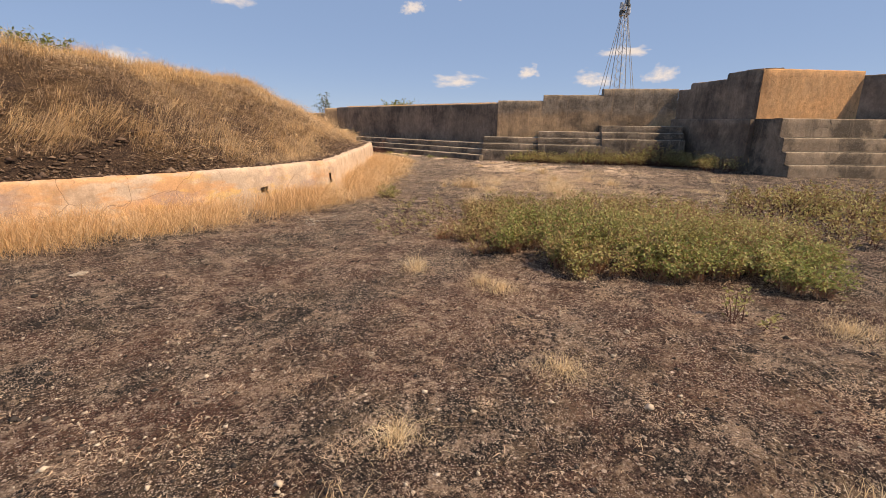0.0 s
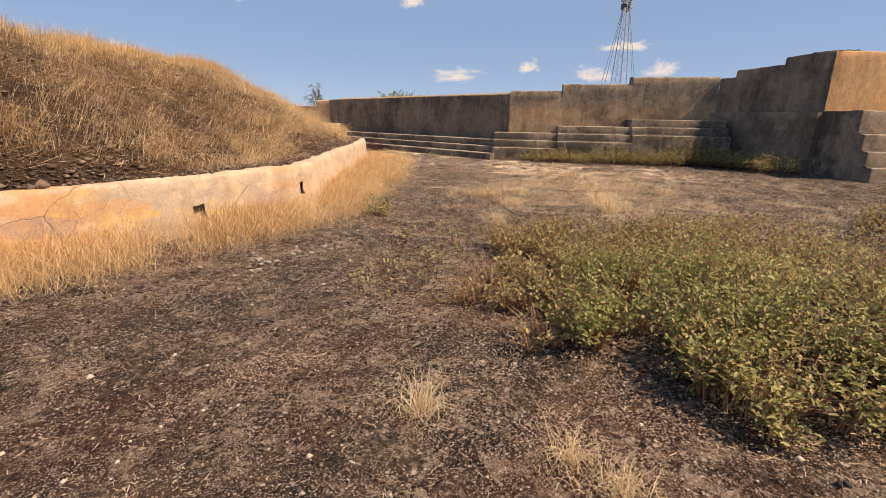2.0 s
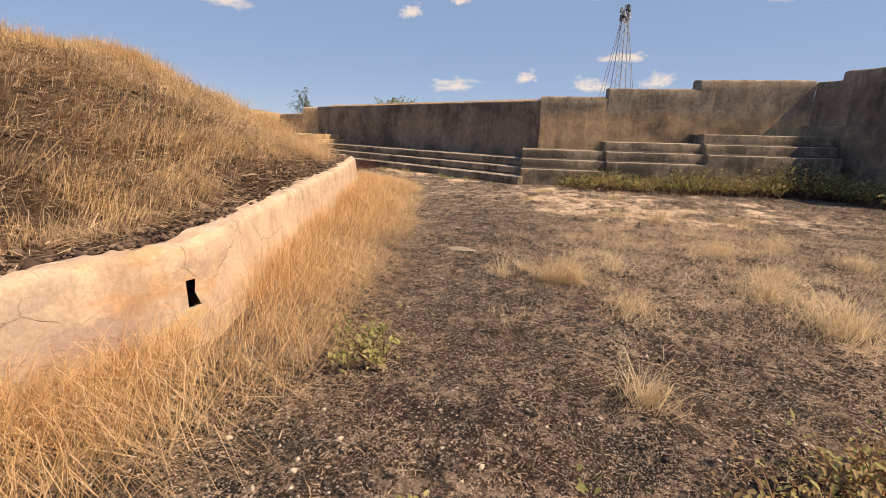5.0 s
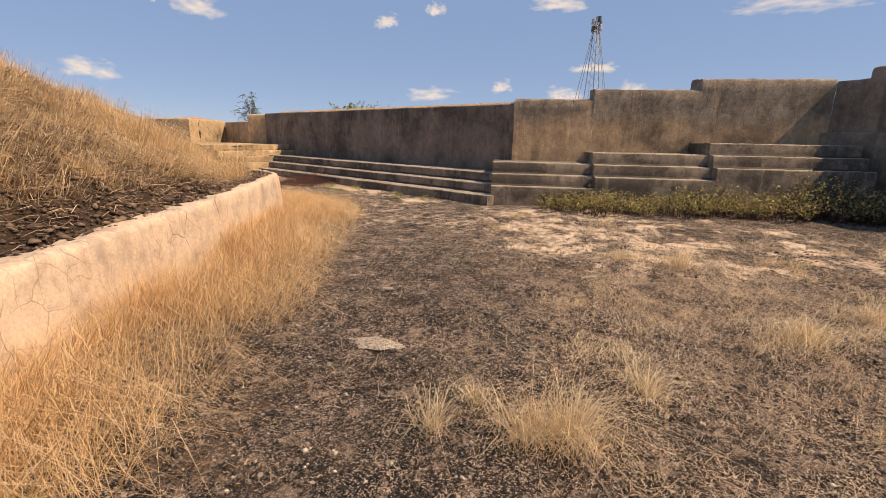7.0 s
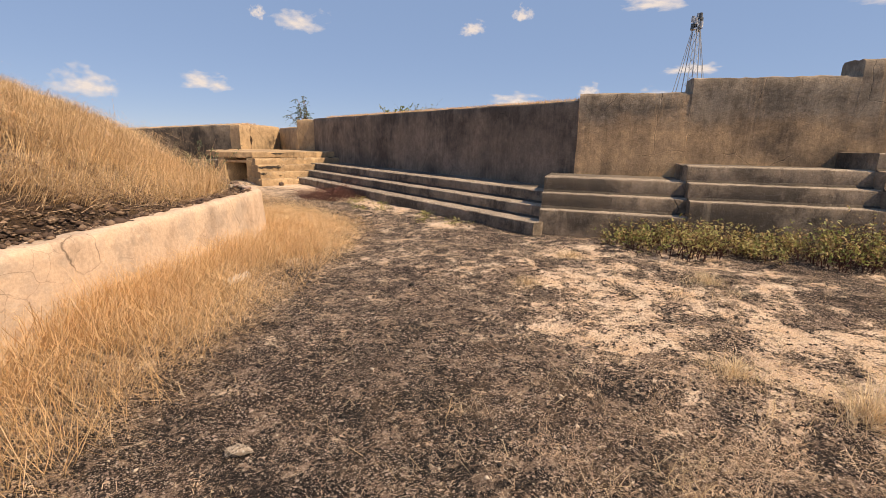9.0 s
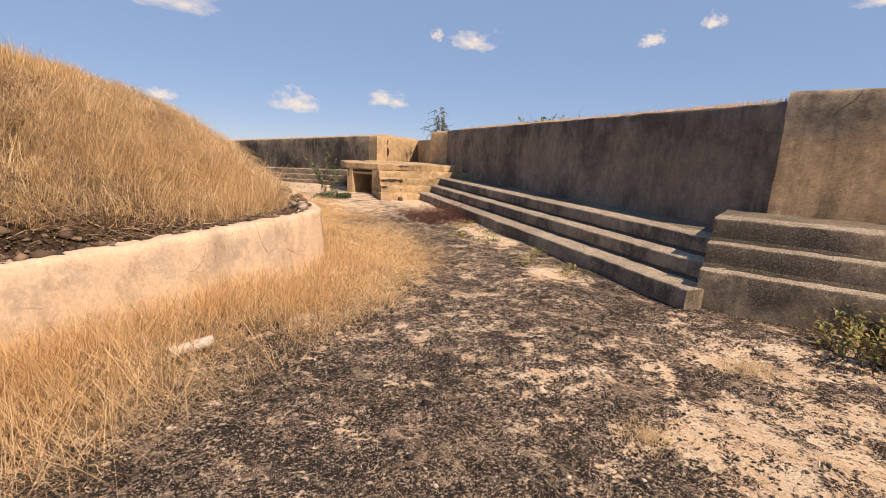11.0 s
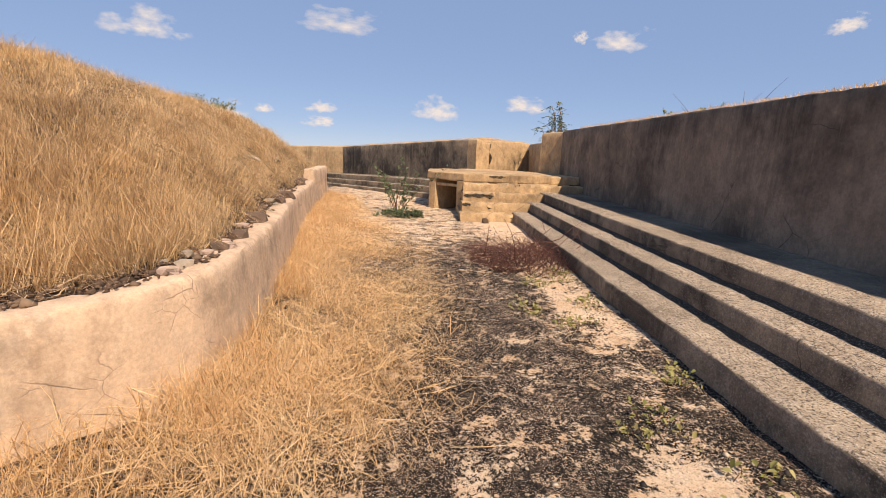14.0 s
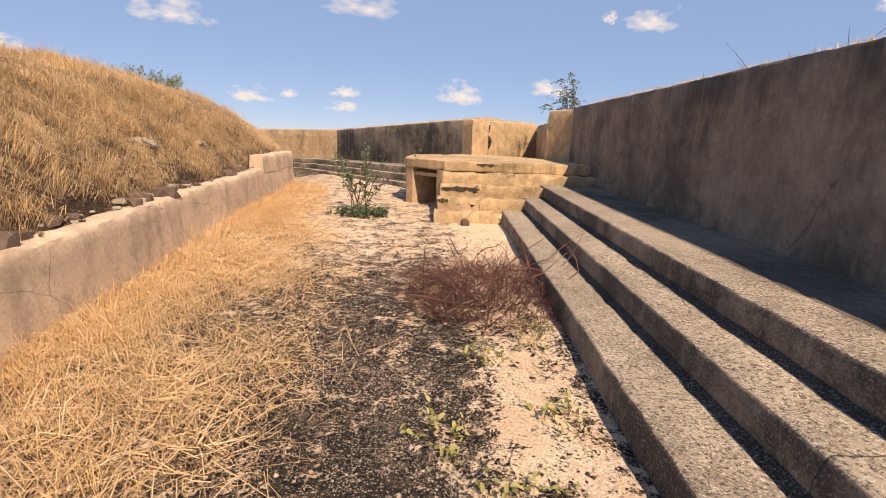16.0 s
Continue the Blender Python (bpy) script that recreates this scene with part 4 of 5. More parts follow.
def fringe():
    """Dry grass showing above the parapets."""
    xs, ys, zs = [], [], []
    n = 16000
    f = rng.random(n)
    xs.append(L_X + 0.22 + rng.random(n) * 0.8), ys.append(13.7 + f * 12.2), zs.append(np.full(n, L_TOP - 0.02))
    f = rng.random(n) * 22
    off = 0.3 + rng.random(n) * 0.9
    xs.append(F0.x + F_DIR.x * f + 0.84 * off), ys.append(F0.y + F_DIR.y * f + 0.54 * off), zs.append(2.05 - 0.035 * f)
    r = np.stack([np.concatenate(k) for k in (xs, ys, zs)], 1)
    return tagged(blades("parapet_grass", r, 0.15, 0.008, (-0.2, 0.1), STRAW, wild=0.8), "dry grass growing behind the parapet tops", "grass", kind="stuff")


grass_at_wall(), grass_on_mound(), tufts_on_mound(), brush_on_mound(), litter(), fringe()


# ---- stones ----
def gravel():
    x, y = scatter(34000, (-2, -1, 15, 22))
    keep = (mound_depth(x, y) < -0.2) & (x < 14.45)
    x, y = x[keep], y[keep]
    s = rng.gamma(2.0, 0.0032, len(x)) + 0.003
    tagged(stones("cinders", np.stack((x, y, ground_height(x, y) + s * 0.2), 1), s, CINDER), "loose black cinders strewn on the ground", "gravel", kind="stuff")
    x, y = scatter(75000, (-2, -1, 15, 26))
    keep = (mound_depth(x, y) < -0.1) & (x < 14.45)
    x, y = x[keep], y[keep]
    s = rng.gamma(1.3, 0.0028, len(x)) + 0.003
    tagged(stones("limestone_chips", np.stack((x, y, ground_height(x, y) + s * 0.2), 1), s, STONE), "small pale limestone chips strewn on the ground", "gravel", kind="stuff")


gravel()


# ---- shrubs ----
def shrub(name, x, y, rx, ry, tall, stems, leaves, leaf, leafmat, label, seed, z=None, stem_mat=None, dry=0.0, category="shrub", spread=1.0, turn=0.0, leaf_from=0.25):
    """A low shrub: many thin branching stems, each hung with small folded leaves."""
    r = np.random.default_rng(seed)
    root = new(name)
    base = float(ground_height(np.array([x]), np.array([y]))[0]) if z is None else z
    root.location = (x, y, base)
    tagged(root, label, category)
    a, rad, lift = r.uniform(0, 6.283, stems), np.sqrt(r.random(stems)), np.ones(stems)
    if category == "shrub" and stems > 300:
        # stems rise in bunches, with gaps between them
        knot = r.integers(0, stems // 14, stems)
        kx, ky = np.cos(a[knot]) * rad[knot] + r.normal(0, 0.07, stems), np.sin(a[knot]) * rad[knot] + r.normal(0, 0.07, stems)
        a, rad, lift = np.arctan2(ky, kx), np.hypot(kx, ky), r.uniform(0.65, 1.15, stems)[knot]
    ct, st = math.cos(turn), math.sin(turn)
    u, v = np.cos(a) * rad * rx, np.sin(a) * rad * ry
    bx, by = u * ct - v * st, u * st + v * ct
    h = tall * r.uniform(0.55, 1.0, stems) * lift * np.maximum(0.35, 1 - 0.45 * rad ** 2)
    lx, ly = r.normal(0, 0.35, stems) * spread + 0.35 * np.cos(a) * rad, r.normal(0, 0.35, stems) * spread + 0.35 * np.sin(a) * rad
    k = 5
    f = np.linspace(0, 1, k)
    cx = bx[:, None] + lx[:, None] * h[:, None] * f[None] ** 1.5 * 1.2
    cy = by[:, None] + ly[:, None] * h[:, None] * f[None] ** 1.5 * 1.2
    cz = h[:, None] * f[None] - 0.02
    centre = np.stack((cx, cy, cz), 2)
    wd = 0.005 * (1 - 0.75 * f)[None, :, None] * (0.7 + tall)
    tri = np.array([(1, 0, 0), (-0.5, 0.87, 0), (-0.5, -0.87, 0)])
    ring = centre[:, :, None, :] + wd[..., None] * tri[None, None]
    verts = ring.reshape(-1, 3)
    s_id = (np.arange(stems) * k * 3)[:, None, None] + (np.arange(k - 1) * 3)[None, :, None]
    quads = []
    for e in range(3):
        p, q = e, (e + 1) % 3
        quads.append(np.concatenate((s_id + p, s_id + q, s_id + q + 3, s_id + p + 3), 2))
    loops = np.stack(quads, 2).reshape(-1)
    tagged(raw_mesh("branching", verts, loops, np.full(len(loops) // 4, 4), stem_mat or TWIG, root), kind="stuff")
    for part_name, mat, count in (("leaves", leafmat, int(leaves * (1 - dry))), ("dry_leaves", DRYLEAF, int(leaves * dry))):
        if not count:
            continue
        si, fi = r.integers(0, stems, count), r.uniform(leaf_from, 1.0, count) ** 0.8
        pos = fi * (k - 1)
        lo = np.minimum(pos.astype(int), k - 2)
        fr = (pos - lo)[:, None]
        c = centre[si, lo] * (1 - fr) + centre[si, lo + 1] * fr + r.normal(0, 0.018, (count, 3)) * (1 + leaf * 10)
        yaw, pitch = r.uniform(0, 6.283, count), r.normal(0.3, 0.5, count)
        d = np.stack((np.cos(yaw) * np.cos(pitch), np.sin(yaw) * np.cos(pitch), np.sin(pitch)), 1)
        s = np.stack((-np.sin(yaw), np.cos(yaw), r.normal(0, 0.35, count)), 1)
        size = leaf * r.uniform(0.6, 1.3, count)[:, None]
        up = np.array([0, 0, 1.0])[None] * size * 0.18
        wide = s * size * 0.24
        pts = np.stack((c, c + d * size * 0.3 + wide + up, c + d * size * 0.7 + wide * 0.8 + up, c + d * size, c + d * size * 0.7 - wide * 0.8 + up, c + d * size * 0.3 - wide + up), 1)
        lp = ((np.arange(count) * 6)[:, None] + np.array([0, 1, 2, 3, 0, 3, 4, 5])[None]).ravel()
        tagged(raw_mesh(part_name, pts.reshape(-1, 3), lp, np.full(count * 2, 4), mat, root), kind="stuff")
    return root


STALK = blade_material("reddish_stalks", ((0.30, 0.13, 0.085), (0.42, 0.25, 0.15), (0.55, 0.42, 0.24), (0.26, 0.12, 0.08)), 0.8, 0.0)
BIG = "low olive green shrub with reddish stems on gravel"
for i, (x, y, rx, ry, tall, n) in enumerate(((5.05, 3.8, 0.7, 0.65, 0.42, 2600), (5.0, 3.0, 0.9, 0.7, 0.52, 4200), (4.7, 2.3, 0.7, 0.5, 0.45, 3000), (5.7, 2.2, 0.9, 0.7, 0.52, 4200), (5.3, 1.6, 0.8, 0.5, 0.46, 3200), (6.2, 1.3, 0.9, 0.7, 0.5, 3600), (5.8, 0.7, 0.8, 0.5, 0.42, 3000), (6.0, 3.3, 0.9, 0.7, 0.46, 2600))):
    tagged(shrub("shrub", x, y, rx, ry, tall * (0.95, 1.25, 1.0, 1.3, 1.0, 1.15, 0.9, 1.1)[i], 420, int(n * 1.75), 0.034, (LEAF, GREENLEAF, LEAF, LEAF, GREENLEAF, LEAF, GREENLEAF, LEAF)[i], BIG, 20 + i, dry=(0.65, 0.12, 0.35, 0.18, 0.2, 0.25, 0.15, 0.5)[i], stem_mat=STALK, leaf_from=0.45, spread=1.25), group="shrub patch on the gravel")
for i, (x, y, rx, ry, tall, n, dry) in enumerate(((6.0, 4.9, 0.5, 0.45, 0.34, 1200, 0.7), (6.5, 4.5, 0.8, 0.6, 0.46, 2600, 0.6), (7.1, 3.5, 0.9, 0.7, 0.55, 3200, 0.5), (7.2, 2.3, 0.9, 0.7, 0.52, 3200, 0.4), (7.3, 1.1, 0.8, 0.6, 0.46, 2600, 0.45), (4.4, 3.5, 0.45, 0.4, 0.34, 700, 0.6), (4.6, 4.25, 0.4, 0.35, 0.3, 520, 0.6))):
    tagged(shrub("shrub", x, y, rx, ry, tall, 340, n, 0.036, LEAF, "tangled brown shrub with reddish stems and sparse olive leaves", 160 + i, dry=dry, stem_mat=STALK, leaf_from=0.4, spread=1.3), group="shrub patch on the gravel")
for i, (x, y, rx, ry, tall, n) in enumerate(((8.5, 3.2, 1.0, 0.7, 0.3, 900), (9.8, 1.6, 1.1, 0.8, 0.58, 2400), (11.0, 0.9, 1.2, 0.9, 0.66, 2600), (9.0, 0.2, 1.2, 0.8, 0.5, 2000))):
    tagged(shrub("shrub", x, y, rx, ry, tall, 120, n, 0.05, LEAF, "sparse brownish shrub with dry leaves", 40 + i, dry=0.6), group="shrub patch on the gravel")
# green weeds at the foot of the stepped parapet
for i in range(11):
    f = i / 10
    c = P[0] + S_DIR * (1.2 + 6.0 * f) + Vector((-0.84, -0.54)) * (2.25 + 0.25 * math.sin(i * 2.1))
    tagged(shrub("weed", c.x, c.y, 0.5 + 0.1 * math.sin(i * 2.9), 0.45, 0.46 + 0.42 * f + 0.16 * math.sin(i * 1.7), 80, 1100, 0.05, LEAF if i % 4 else GREENLEAF, "olive leafy weed at the foot of concrete steps", 60 + i, dry=0.45, category="weed"), group="weeds below the stepped parapet")
for i in range(5):
    c = MC.lerp(NT, 0.2 + 0.19 * i) + Vector((-0.83, 0.56)) * 0.9
    tagged(shrub("weed", c.x, c.y, 0.65, 0.5, 0.7, 80, 900, 0.055, LEAF, "olive leafy weed below a shaded wall", 80 + i, dry=0.35, category="weed"), group="weeds below the stepped parapet")
shrub("sapling", 11.75, 24.2, 0.2, 0.2, 1.55, 12, 420, 0.085, GREYLEAF, "thin grey-green sapling in the passage", 101, category="sapling", spread=0.7)
shrub("ground_shrub", 11.9, 23.6, 0.55, 0.35, 0.22, 60, 800, 0.07, GREYLEAF, "low grey-green shrub spreading over crust", 102)
pile = shrub("brush_pile", 14.05, 19.4, 0.9, 1.0, 0.34, 1200, 0, 0.05, GREYLEAF, "tangled pile of maroon dead twigs beside the steps", 103, category="brush", spread=4.5)
for i in range(34):
    # longer loose twigs, each bent twice
    r = np.random.default_rng(300 + i)
    a, q = r.uniform(0, 6.283), math.sqrt(r.random()) * 0.8
    p, way = Vector((math.cos(a) * q, math.sin(a) * q, r.uniform(0.02, 0.22))), Vector((*r.normal(0, 1, 2), r.uniform(0.0, 0.5))).normalized()
    bm = bmesh.new()
    for k in range(3):
        tip = p + way * r.uniform(0.16, 0.30)
        bar(bm, p, tip, 0.006 - 0.0014 * k)
        p, way = tip, (way + Vector(r.normal(0, 0.3, 3))).normalized()
    part("twig", bm, TWIG, pile)
for i, (x, y, s) in enumerate(((13.85, 17.9, 0.14), (14.25, 18.3, 0.22), (13.55, 17.0, 0.13), (13.95, 16.6, 0.16), (14.25, 17.2, 0.16), (14.35, 15.6, 0.13), (13.9, 14.9, 0.2), (14.2, 14.3, 0.25))):
    tagged(shrub("weed", x, y, s, s, 0.13, 12, 70, 0.045, LEAF, "small green weed at the foot of the steps", 110 + i, category="weed"), group="weeds along the long steps")


def feathery_tree(x, y, tall, limbs, reach, label, seed, z=0.0):
    """A thin tree: bare arching limbs that end in drooping rows of small paired leaves."""
    r = np.random.default_rng(seed)
    root = tagged(new("tree"), label, "tree")
    root.location = (x, y, z)
    rows = []
    for i in range(limbs):
        p = Vector((r.normal(0, 0.08), r.normal(0, 0.08), -0.05))
        aim = Vector((r.normal(reach[0], 0.28), r.normal(reach[1], 0.25), 0))
        high = tall * r.uniform(0.72, 1.0)
        bm = bmesh.new()
        old = p
        for k in range(1, 11):
            f = k / 10
            now = p + aim * f ** 2.2 + Vector((r.normal(0, 0.015), r.normal(0, 0.015), high * (f - 0.16 * f ** 4)))
            bar(bm, old, now, 0.016 * (1.1 - f) + 0.004)
            if f > 0.62:
                for _ in range(3):
                    rows.append((now, (aim + Vector((*r.normal(0, 0.6, 2), r.normal(-0.1, 0.4)))).normalized() * r.uniform(0.2, 0.38)))
            old = now
        part("limb", bm, STALK, root)
    quads = []
    for start, way in rows:
        across = way.cross(Vector((0, 0, 1))).normalized()
        for k in range(12):
            c = start + way * (k / 11) - Vector((0, 0, 0.10 * (k / 11) ** 2))
            out = (across * (1 if k % 2 else -1) + way * 1.2 + Vector(r.normal(0, 0.25, 3))).normalized() * r.uniform(0.05, 0.085)
            side = out.cross(Vector(r.normal(0, 1, 3))).normalized() * 0.016
            quads += [c, c + out * 0.5 + side, c + out, c + out * 0.5 - side]
    tagged(raw_mesh("leaves", [tuple(q) for q in quads], np.arange(len(quads)), np.full(len(quads) // 4, 4), GREYLEAF, root), kind="stuff")
    return root


feathery_tree(17.0, 28.7, 4.15, 10, (-0.15, -0.1), "thin feathery tree rising behind the parapet", 130)
shrub("bush", 19.4, 23.9, 0.75, 0.6, 1.0, 60, 1500, 0.09, GREENLEAF, "bushy green shrub on the bank beyond the parapet", 131, category="bush", z=2.0, spread=0.8, leaf_from=0.4)
def crest(x, y):
    px, py = np.array([x]), np.array([y])
    return float(mound_height(mound_depth(px, py), px, py)[0]) - 0.03


shrub("crest_bush", 5.4, 27.6, 1.1, 0.7, 0.7, 70, 1300, 0.06, GREENLEAF, "small green bush on the crest of the mound", 132, category="bush", z=crest(5.4, 27.6))
shrub("crest_bush", 0.7, 12.0, 0.9, 0.6, 0.5, 60, 900, 0.06, GREENLEAF, "small green bush on the crest of the mound", 133, category="bush", z=crest(0.7, 12.0))
shrub("dry_twig", 17.0, 20.4, 0.15, 0.15, 0.65, 3, 0, 0.05, GREENLEAF, "bare dry twigs above the parapet", 134, category="twig", z=2.2, spread=0.9)
shrub("dry_twig", 17.0, 19.2, 0.15, 0.15, 0.6, 3, 0, 0.05, GREENLEAF, "bare dry twigs above the parapet", 135, category="twig", z=2.2, spread=0.9)
shrub("green_weed", 5.75, 7.45, 0.16, 0.16, 0.35, 30, 260, 0.045, LEAF, "yellow-green weed in the dry grass", 136, category="weed")
for i, (x, y) in enumerate(((5.0, 6.0), (4.9, 5.2), (4.3, 4.95), (3.85, 4.9), (5.4, 5.6), (6.1, 5.0), (5.6, 4.6), (4.1, 0.8))):
    tagged(shrub("trailing_weed", x, y, 0.2, 0.25, 0.36, 8, 110, 0.036, LEAF, "thin upright weed with pale green leaves", 140 + i, dry=0.15, category="weed"), group="weeds beside the shrub patch")


# ---- grass tufts ----
def tuft(x, y, r, tall, n, mat=STRAW):
    a, q = rng.uniform(0, 6.283, n), np.abs(rng.normal(0, 0.62, n)) * r
    px, py = x + np.cos(a) * q, y + np.sin(a) * q
    root = on_ground(px, py)
    ob = blades("grass_tuft", root, tall * np.maximum(0.25, 1.3 - 0.8 * q / r) * rng.uniform(0.5, 1.2, n), 0.0042, (0.05, -0.1), mat, wild=1.0)
    return tagged(ob, "spiky tuft of dry golden grass on gravel", "grass", "grass tufts", "stuff")


for x, y, r, tall in (
    (3.0, 3.45, 0.16, 0.20), (3.25, 2.75, 0.16, 0.14), (3.25, 2.5, 0.22, 0.12), (6.64, 5.96, 0.2, 0.26), (8.3, 7.45, 0.3, 0.3), (8.7, 5.3, 0.4, 0.42), (9.3, 5.9, 0.35, 0.3), (7.9, 6.6, 0.35, 0.2),
    (8.14, 7.6, 0.2, 0.34), (8.3, 7.45, 0.16, 0.3), (7.88, 8.03, 0.09, 0.3), (8.24, 8.0, 0.12, 0.2), (9.0, 7.3, 0.2, 0.2), (12.05, 8.74, 0.3, 0.14), (12.5, 11.0, 0.25, 0.1), (14.2, 9.85, 0.25, 0.16), (12.1, 8.05, 0.25, 0.26), (10.6, 6.7, 0.3, 0.22), (11.6, 6.3, 0.3, 0.2),
    (1.22, 1.52, 0.22, 0.1), (4.5, 0.1, 0.4, 0.10), (2.2, -0.3, 0.4, 0.12), (0.6, 1.2, 0.3, 0.1), (2.4, 1.3, 0.3, 0.1), (13.9, 11.5, 0.3, 0.12), (10.0, 6.0, 0.3, 0.2), (11.2, 5.4, 0.35, 0.22),
):
    tuft(x, y, r, tall * 1.25, int(300 * r / 0.25), TUFT)


# ---- single rocks and rubbish ----
def rock(name, x, y, z, sx, sy, sz, mat, label, seed, category="stone"):
    bm = bmesh.new()
    bmesh.ops.create_icosphere(bm, subdivisions=2 if max(sx, sy) > 0.12 and sz < 0.06 else 1, radius=1.0)
    for v in bm.verts:
        v.co *= 1 + 0.6 * noise.noise(v.co * 1.3 + Vector((seed, 0, 0))) + 0.12 * noise.noise(v.co * 4 + Vector((0, seed, 0)))
        v.co = Vector((v.co.x * sx, v.co.y * sy, max(-0.5, min(0.75, v.co.z)) * sz))
    bmesh.ops.rotate(bm, verts=bm.verts, matrix=Matrix.Rotation(seed, 3, "Z"))
    ob = part(name, bm, mat, None)
    ob.location = (x, y, z)
    return tagged(ob, label, category)


TANROCK, DARKROCK = STEP, BROWNROCK
GREYSTONE = concrete("grey_tan_stone", (0.46, 0.39, 0.31), (0.36, 0.30, 0.24), (0.25, 0.205, 0.16))
for i, (x, y, sx, sy, sz) in enumerate(((0.46, 5.56, 0.11, 0.06, 0.04), (8.31, 8.98, 0.20, 0.12, 0.035), (10.7, 13.3, 0.16, 0.09, 0.07), (3.24, 0.79, 0.09, 0.06, 0.03), (3.54, 0.56, 0.12, 0.05, 0.03), (9.2, 9.9, 0.07, 0.05, 0.03))):
    tagged(rock("stone", x, y, 0.0, sx, sy, sz, TANROCK, "flat tan limestone slab lying on gravel", i * 1.7 + 0.4), group="loose stones")
for i in range(84):
    c = ((3.2, 6.4), (3.75, 6.45), (4.25, 6.4), (11.55, 17.3))[i % 4]
    s = 0.008 + 0.024 * rng.random() ** 2
    tagged(rock("stone", c[0] + rng.normal(0, 0.20), c[1] + rng.normal(0, 0.13), s * 0.15, s * 1.3, s, s * 0.8, GREYSTONE, "small grey-tan stone in a loose heap", i * 0.9), group="loose stones")
for i, (x, y, s) in enumerate(((10.55, 17.85, 0.16), (10.3, 18.6, 0.1), (10.12, 20.0, 0.14), (10.1, 20.5, 0.16), (10.25, 19.7, 0.1), (9.6, 23.3, 0.14), (10.8, 16.3, 0.1), (10.75, 16.8, 0.12), (9.35, 24.2, 0.15))):
    tagged(rock("rubble_stone", x, y, 0.74, s, s * 0.8, s * 0.7, DARKROCK, "dark broken stone resting on the wall top", i * 2.1), group="rubble on the wall top")
for i, (x, y, s) in enumerate(((9.0, 21.8, 0.35), (8.9, 23.6, 0.3))):
    z = float(mound_height(mound_depth(np.array([x]), np.array([y])), np.array([x]), np.array([y]))[0])
    rock("stone", x, y, z + 0.02, s, s * 0.6, 0.1, TANROCK, "tan stone slab on the grassy mound slope", i * 2.7 + 9)
for i in range(46):
    f = rng.random()
    y = 15.4 + 6.2 * f
    x = float(np.interp(y, (15.4, 15.9, 18.0, 20.7, 25.0), (10.9, 11.04, 10.75, 10.2, 9.35))) - 0.12 - 0.32 * rng.random()
    s = 0.02 + 0.06 * rng.random() ** 2
    tagged(rock("plaster_chunk", x, y, 0.73, s * 1.3, s, s * 0.7, (RETAINING, DARKROCK, GREYSTONE)[i % 3], "broken chunk of plaster and stone on the wall top", i * 1.3 + 0.2), group="rubble on the wall top")
RUBBER = Mat("black_rubber", 0.6).color((0.02, 0.02, 0.022)).m
rock("rubber_scrap", 12.1, 23.8, 0.03, 0.2, 0.1, 0.09, RUBBER, "black rubber scrap beside a shrub", 4.2, "scrap")
rock("stone", 13.87, 23.12, 0.04, 0.09, 0.08, 0.1, DARKROCK, "dark stone at the foot of the far steps", 6.2)
bm = bmesh.new()
bar_dir = Vector((0.35, 0.2, 0.02))
bmesh.ops.create_cone(bm, cap_ends=False, segments=14, radius1=0.04, radius2=0.04, depth=0.3)
bmesh.ops.create_cone(bm, cap_ends=False, segments=14, radius1=0.033, radius2=0.033, depth=0.3)
pipe = part("pipe", bm, concrete("weathered_white_plastic", (0.72, 0.70, 0.66), (0.62, 0.60, 0.56), (0.5, 0.46, 0.4), (0.5, 0.8)), None)
pipe.matrix_world = Matrix.Translation((9.90, 12.75, 0.06)) @ bar_dir.to_track_quat("Z", "Y").to_matrix().to_4x4()
tagged(pipe, "short white plastic pipe lying in dry grass", "pipe")


def wall_rubble():
    """Dark crumbled soil and stones behind the retaining wall's top."""
    x, y = scatter(260000, (-4, 7.5, 11.5, 27))
    d = mound_depth(x, y)
    keep = (d > 0.13) & (d < 3.0) & (rng.random(len(x)) < np.interp(y, (15.5, 17), (1, 0.45)) * np.clip(1.3 - 0.9 * d, 0.10, 1) * np.maximum(np.clip(0.6 + 0.7 * clumps(x, y, 0.3), 0.1, 1), 0.9 * (d < 0.6)) * np.where(d < 0.27, np.clip(d * 5 - 0.5 + clumps(x, y, 0.4), 0, 1), 1))
    x, y, d = x[keep], y[keep], d[keep]
    s = (rng.gamma(1.3, 0.012, len(x)) + 0.004) * np.interp(y, (13, 16), (1, 0.75))
    tagged(stones("dark_rubble", np.stack((x, y, np.where(d < 0.27, 0.725, mound_height(d, x, y) + 0.02)), 1), s, CLOD), "dark crumbled soil and stones behind the wall top", "rubble", kind="stuff")


CLOD = blade_material("dark_clods", ((0.05, 0.032, 0.024), (0.11, 0.072, 0.052), (0.30, 0.21, 0.145), (0.08, 0.053, 0.04)), 0.95, 0.0)
wall_rubble()


# ---- radio tower far off ----
def steel(name, c):
    m = Mat(name, 0.5)
    m.b.inputs["Metallic"].default_value = 0.6
    return m.color(m.mix(m.ramp(m.noise(1.5), 0.4, 0.6), c, tuple(k * 0.6 for k in c))).m


STEEL, DARK = steel("galvanised_steel", (0.45, 0.47, 0.48)), steel("dark_antennas", (0.14, 0.15, 0.15))


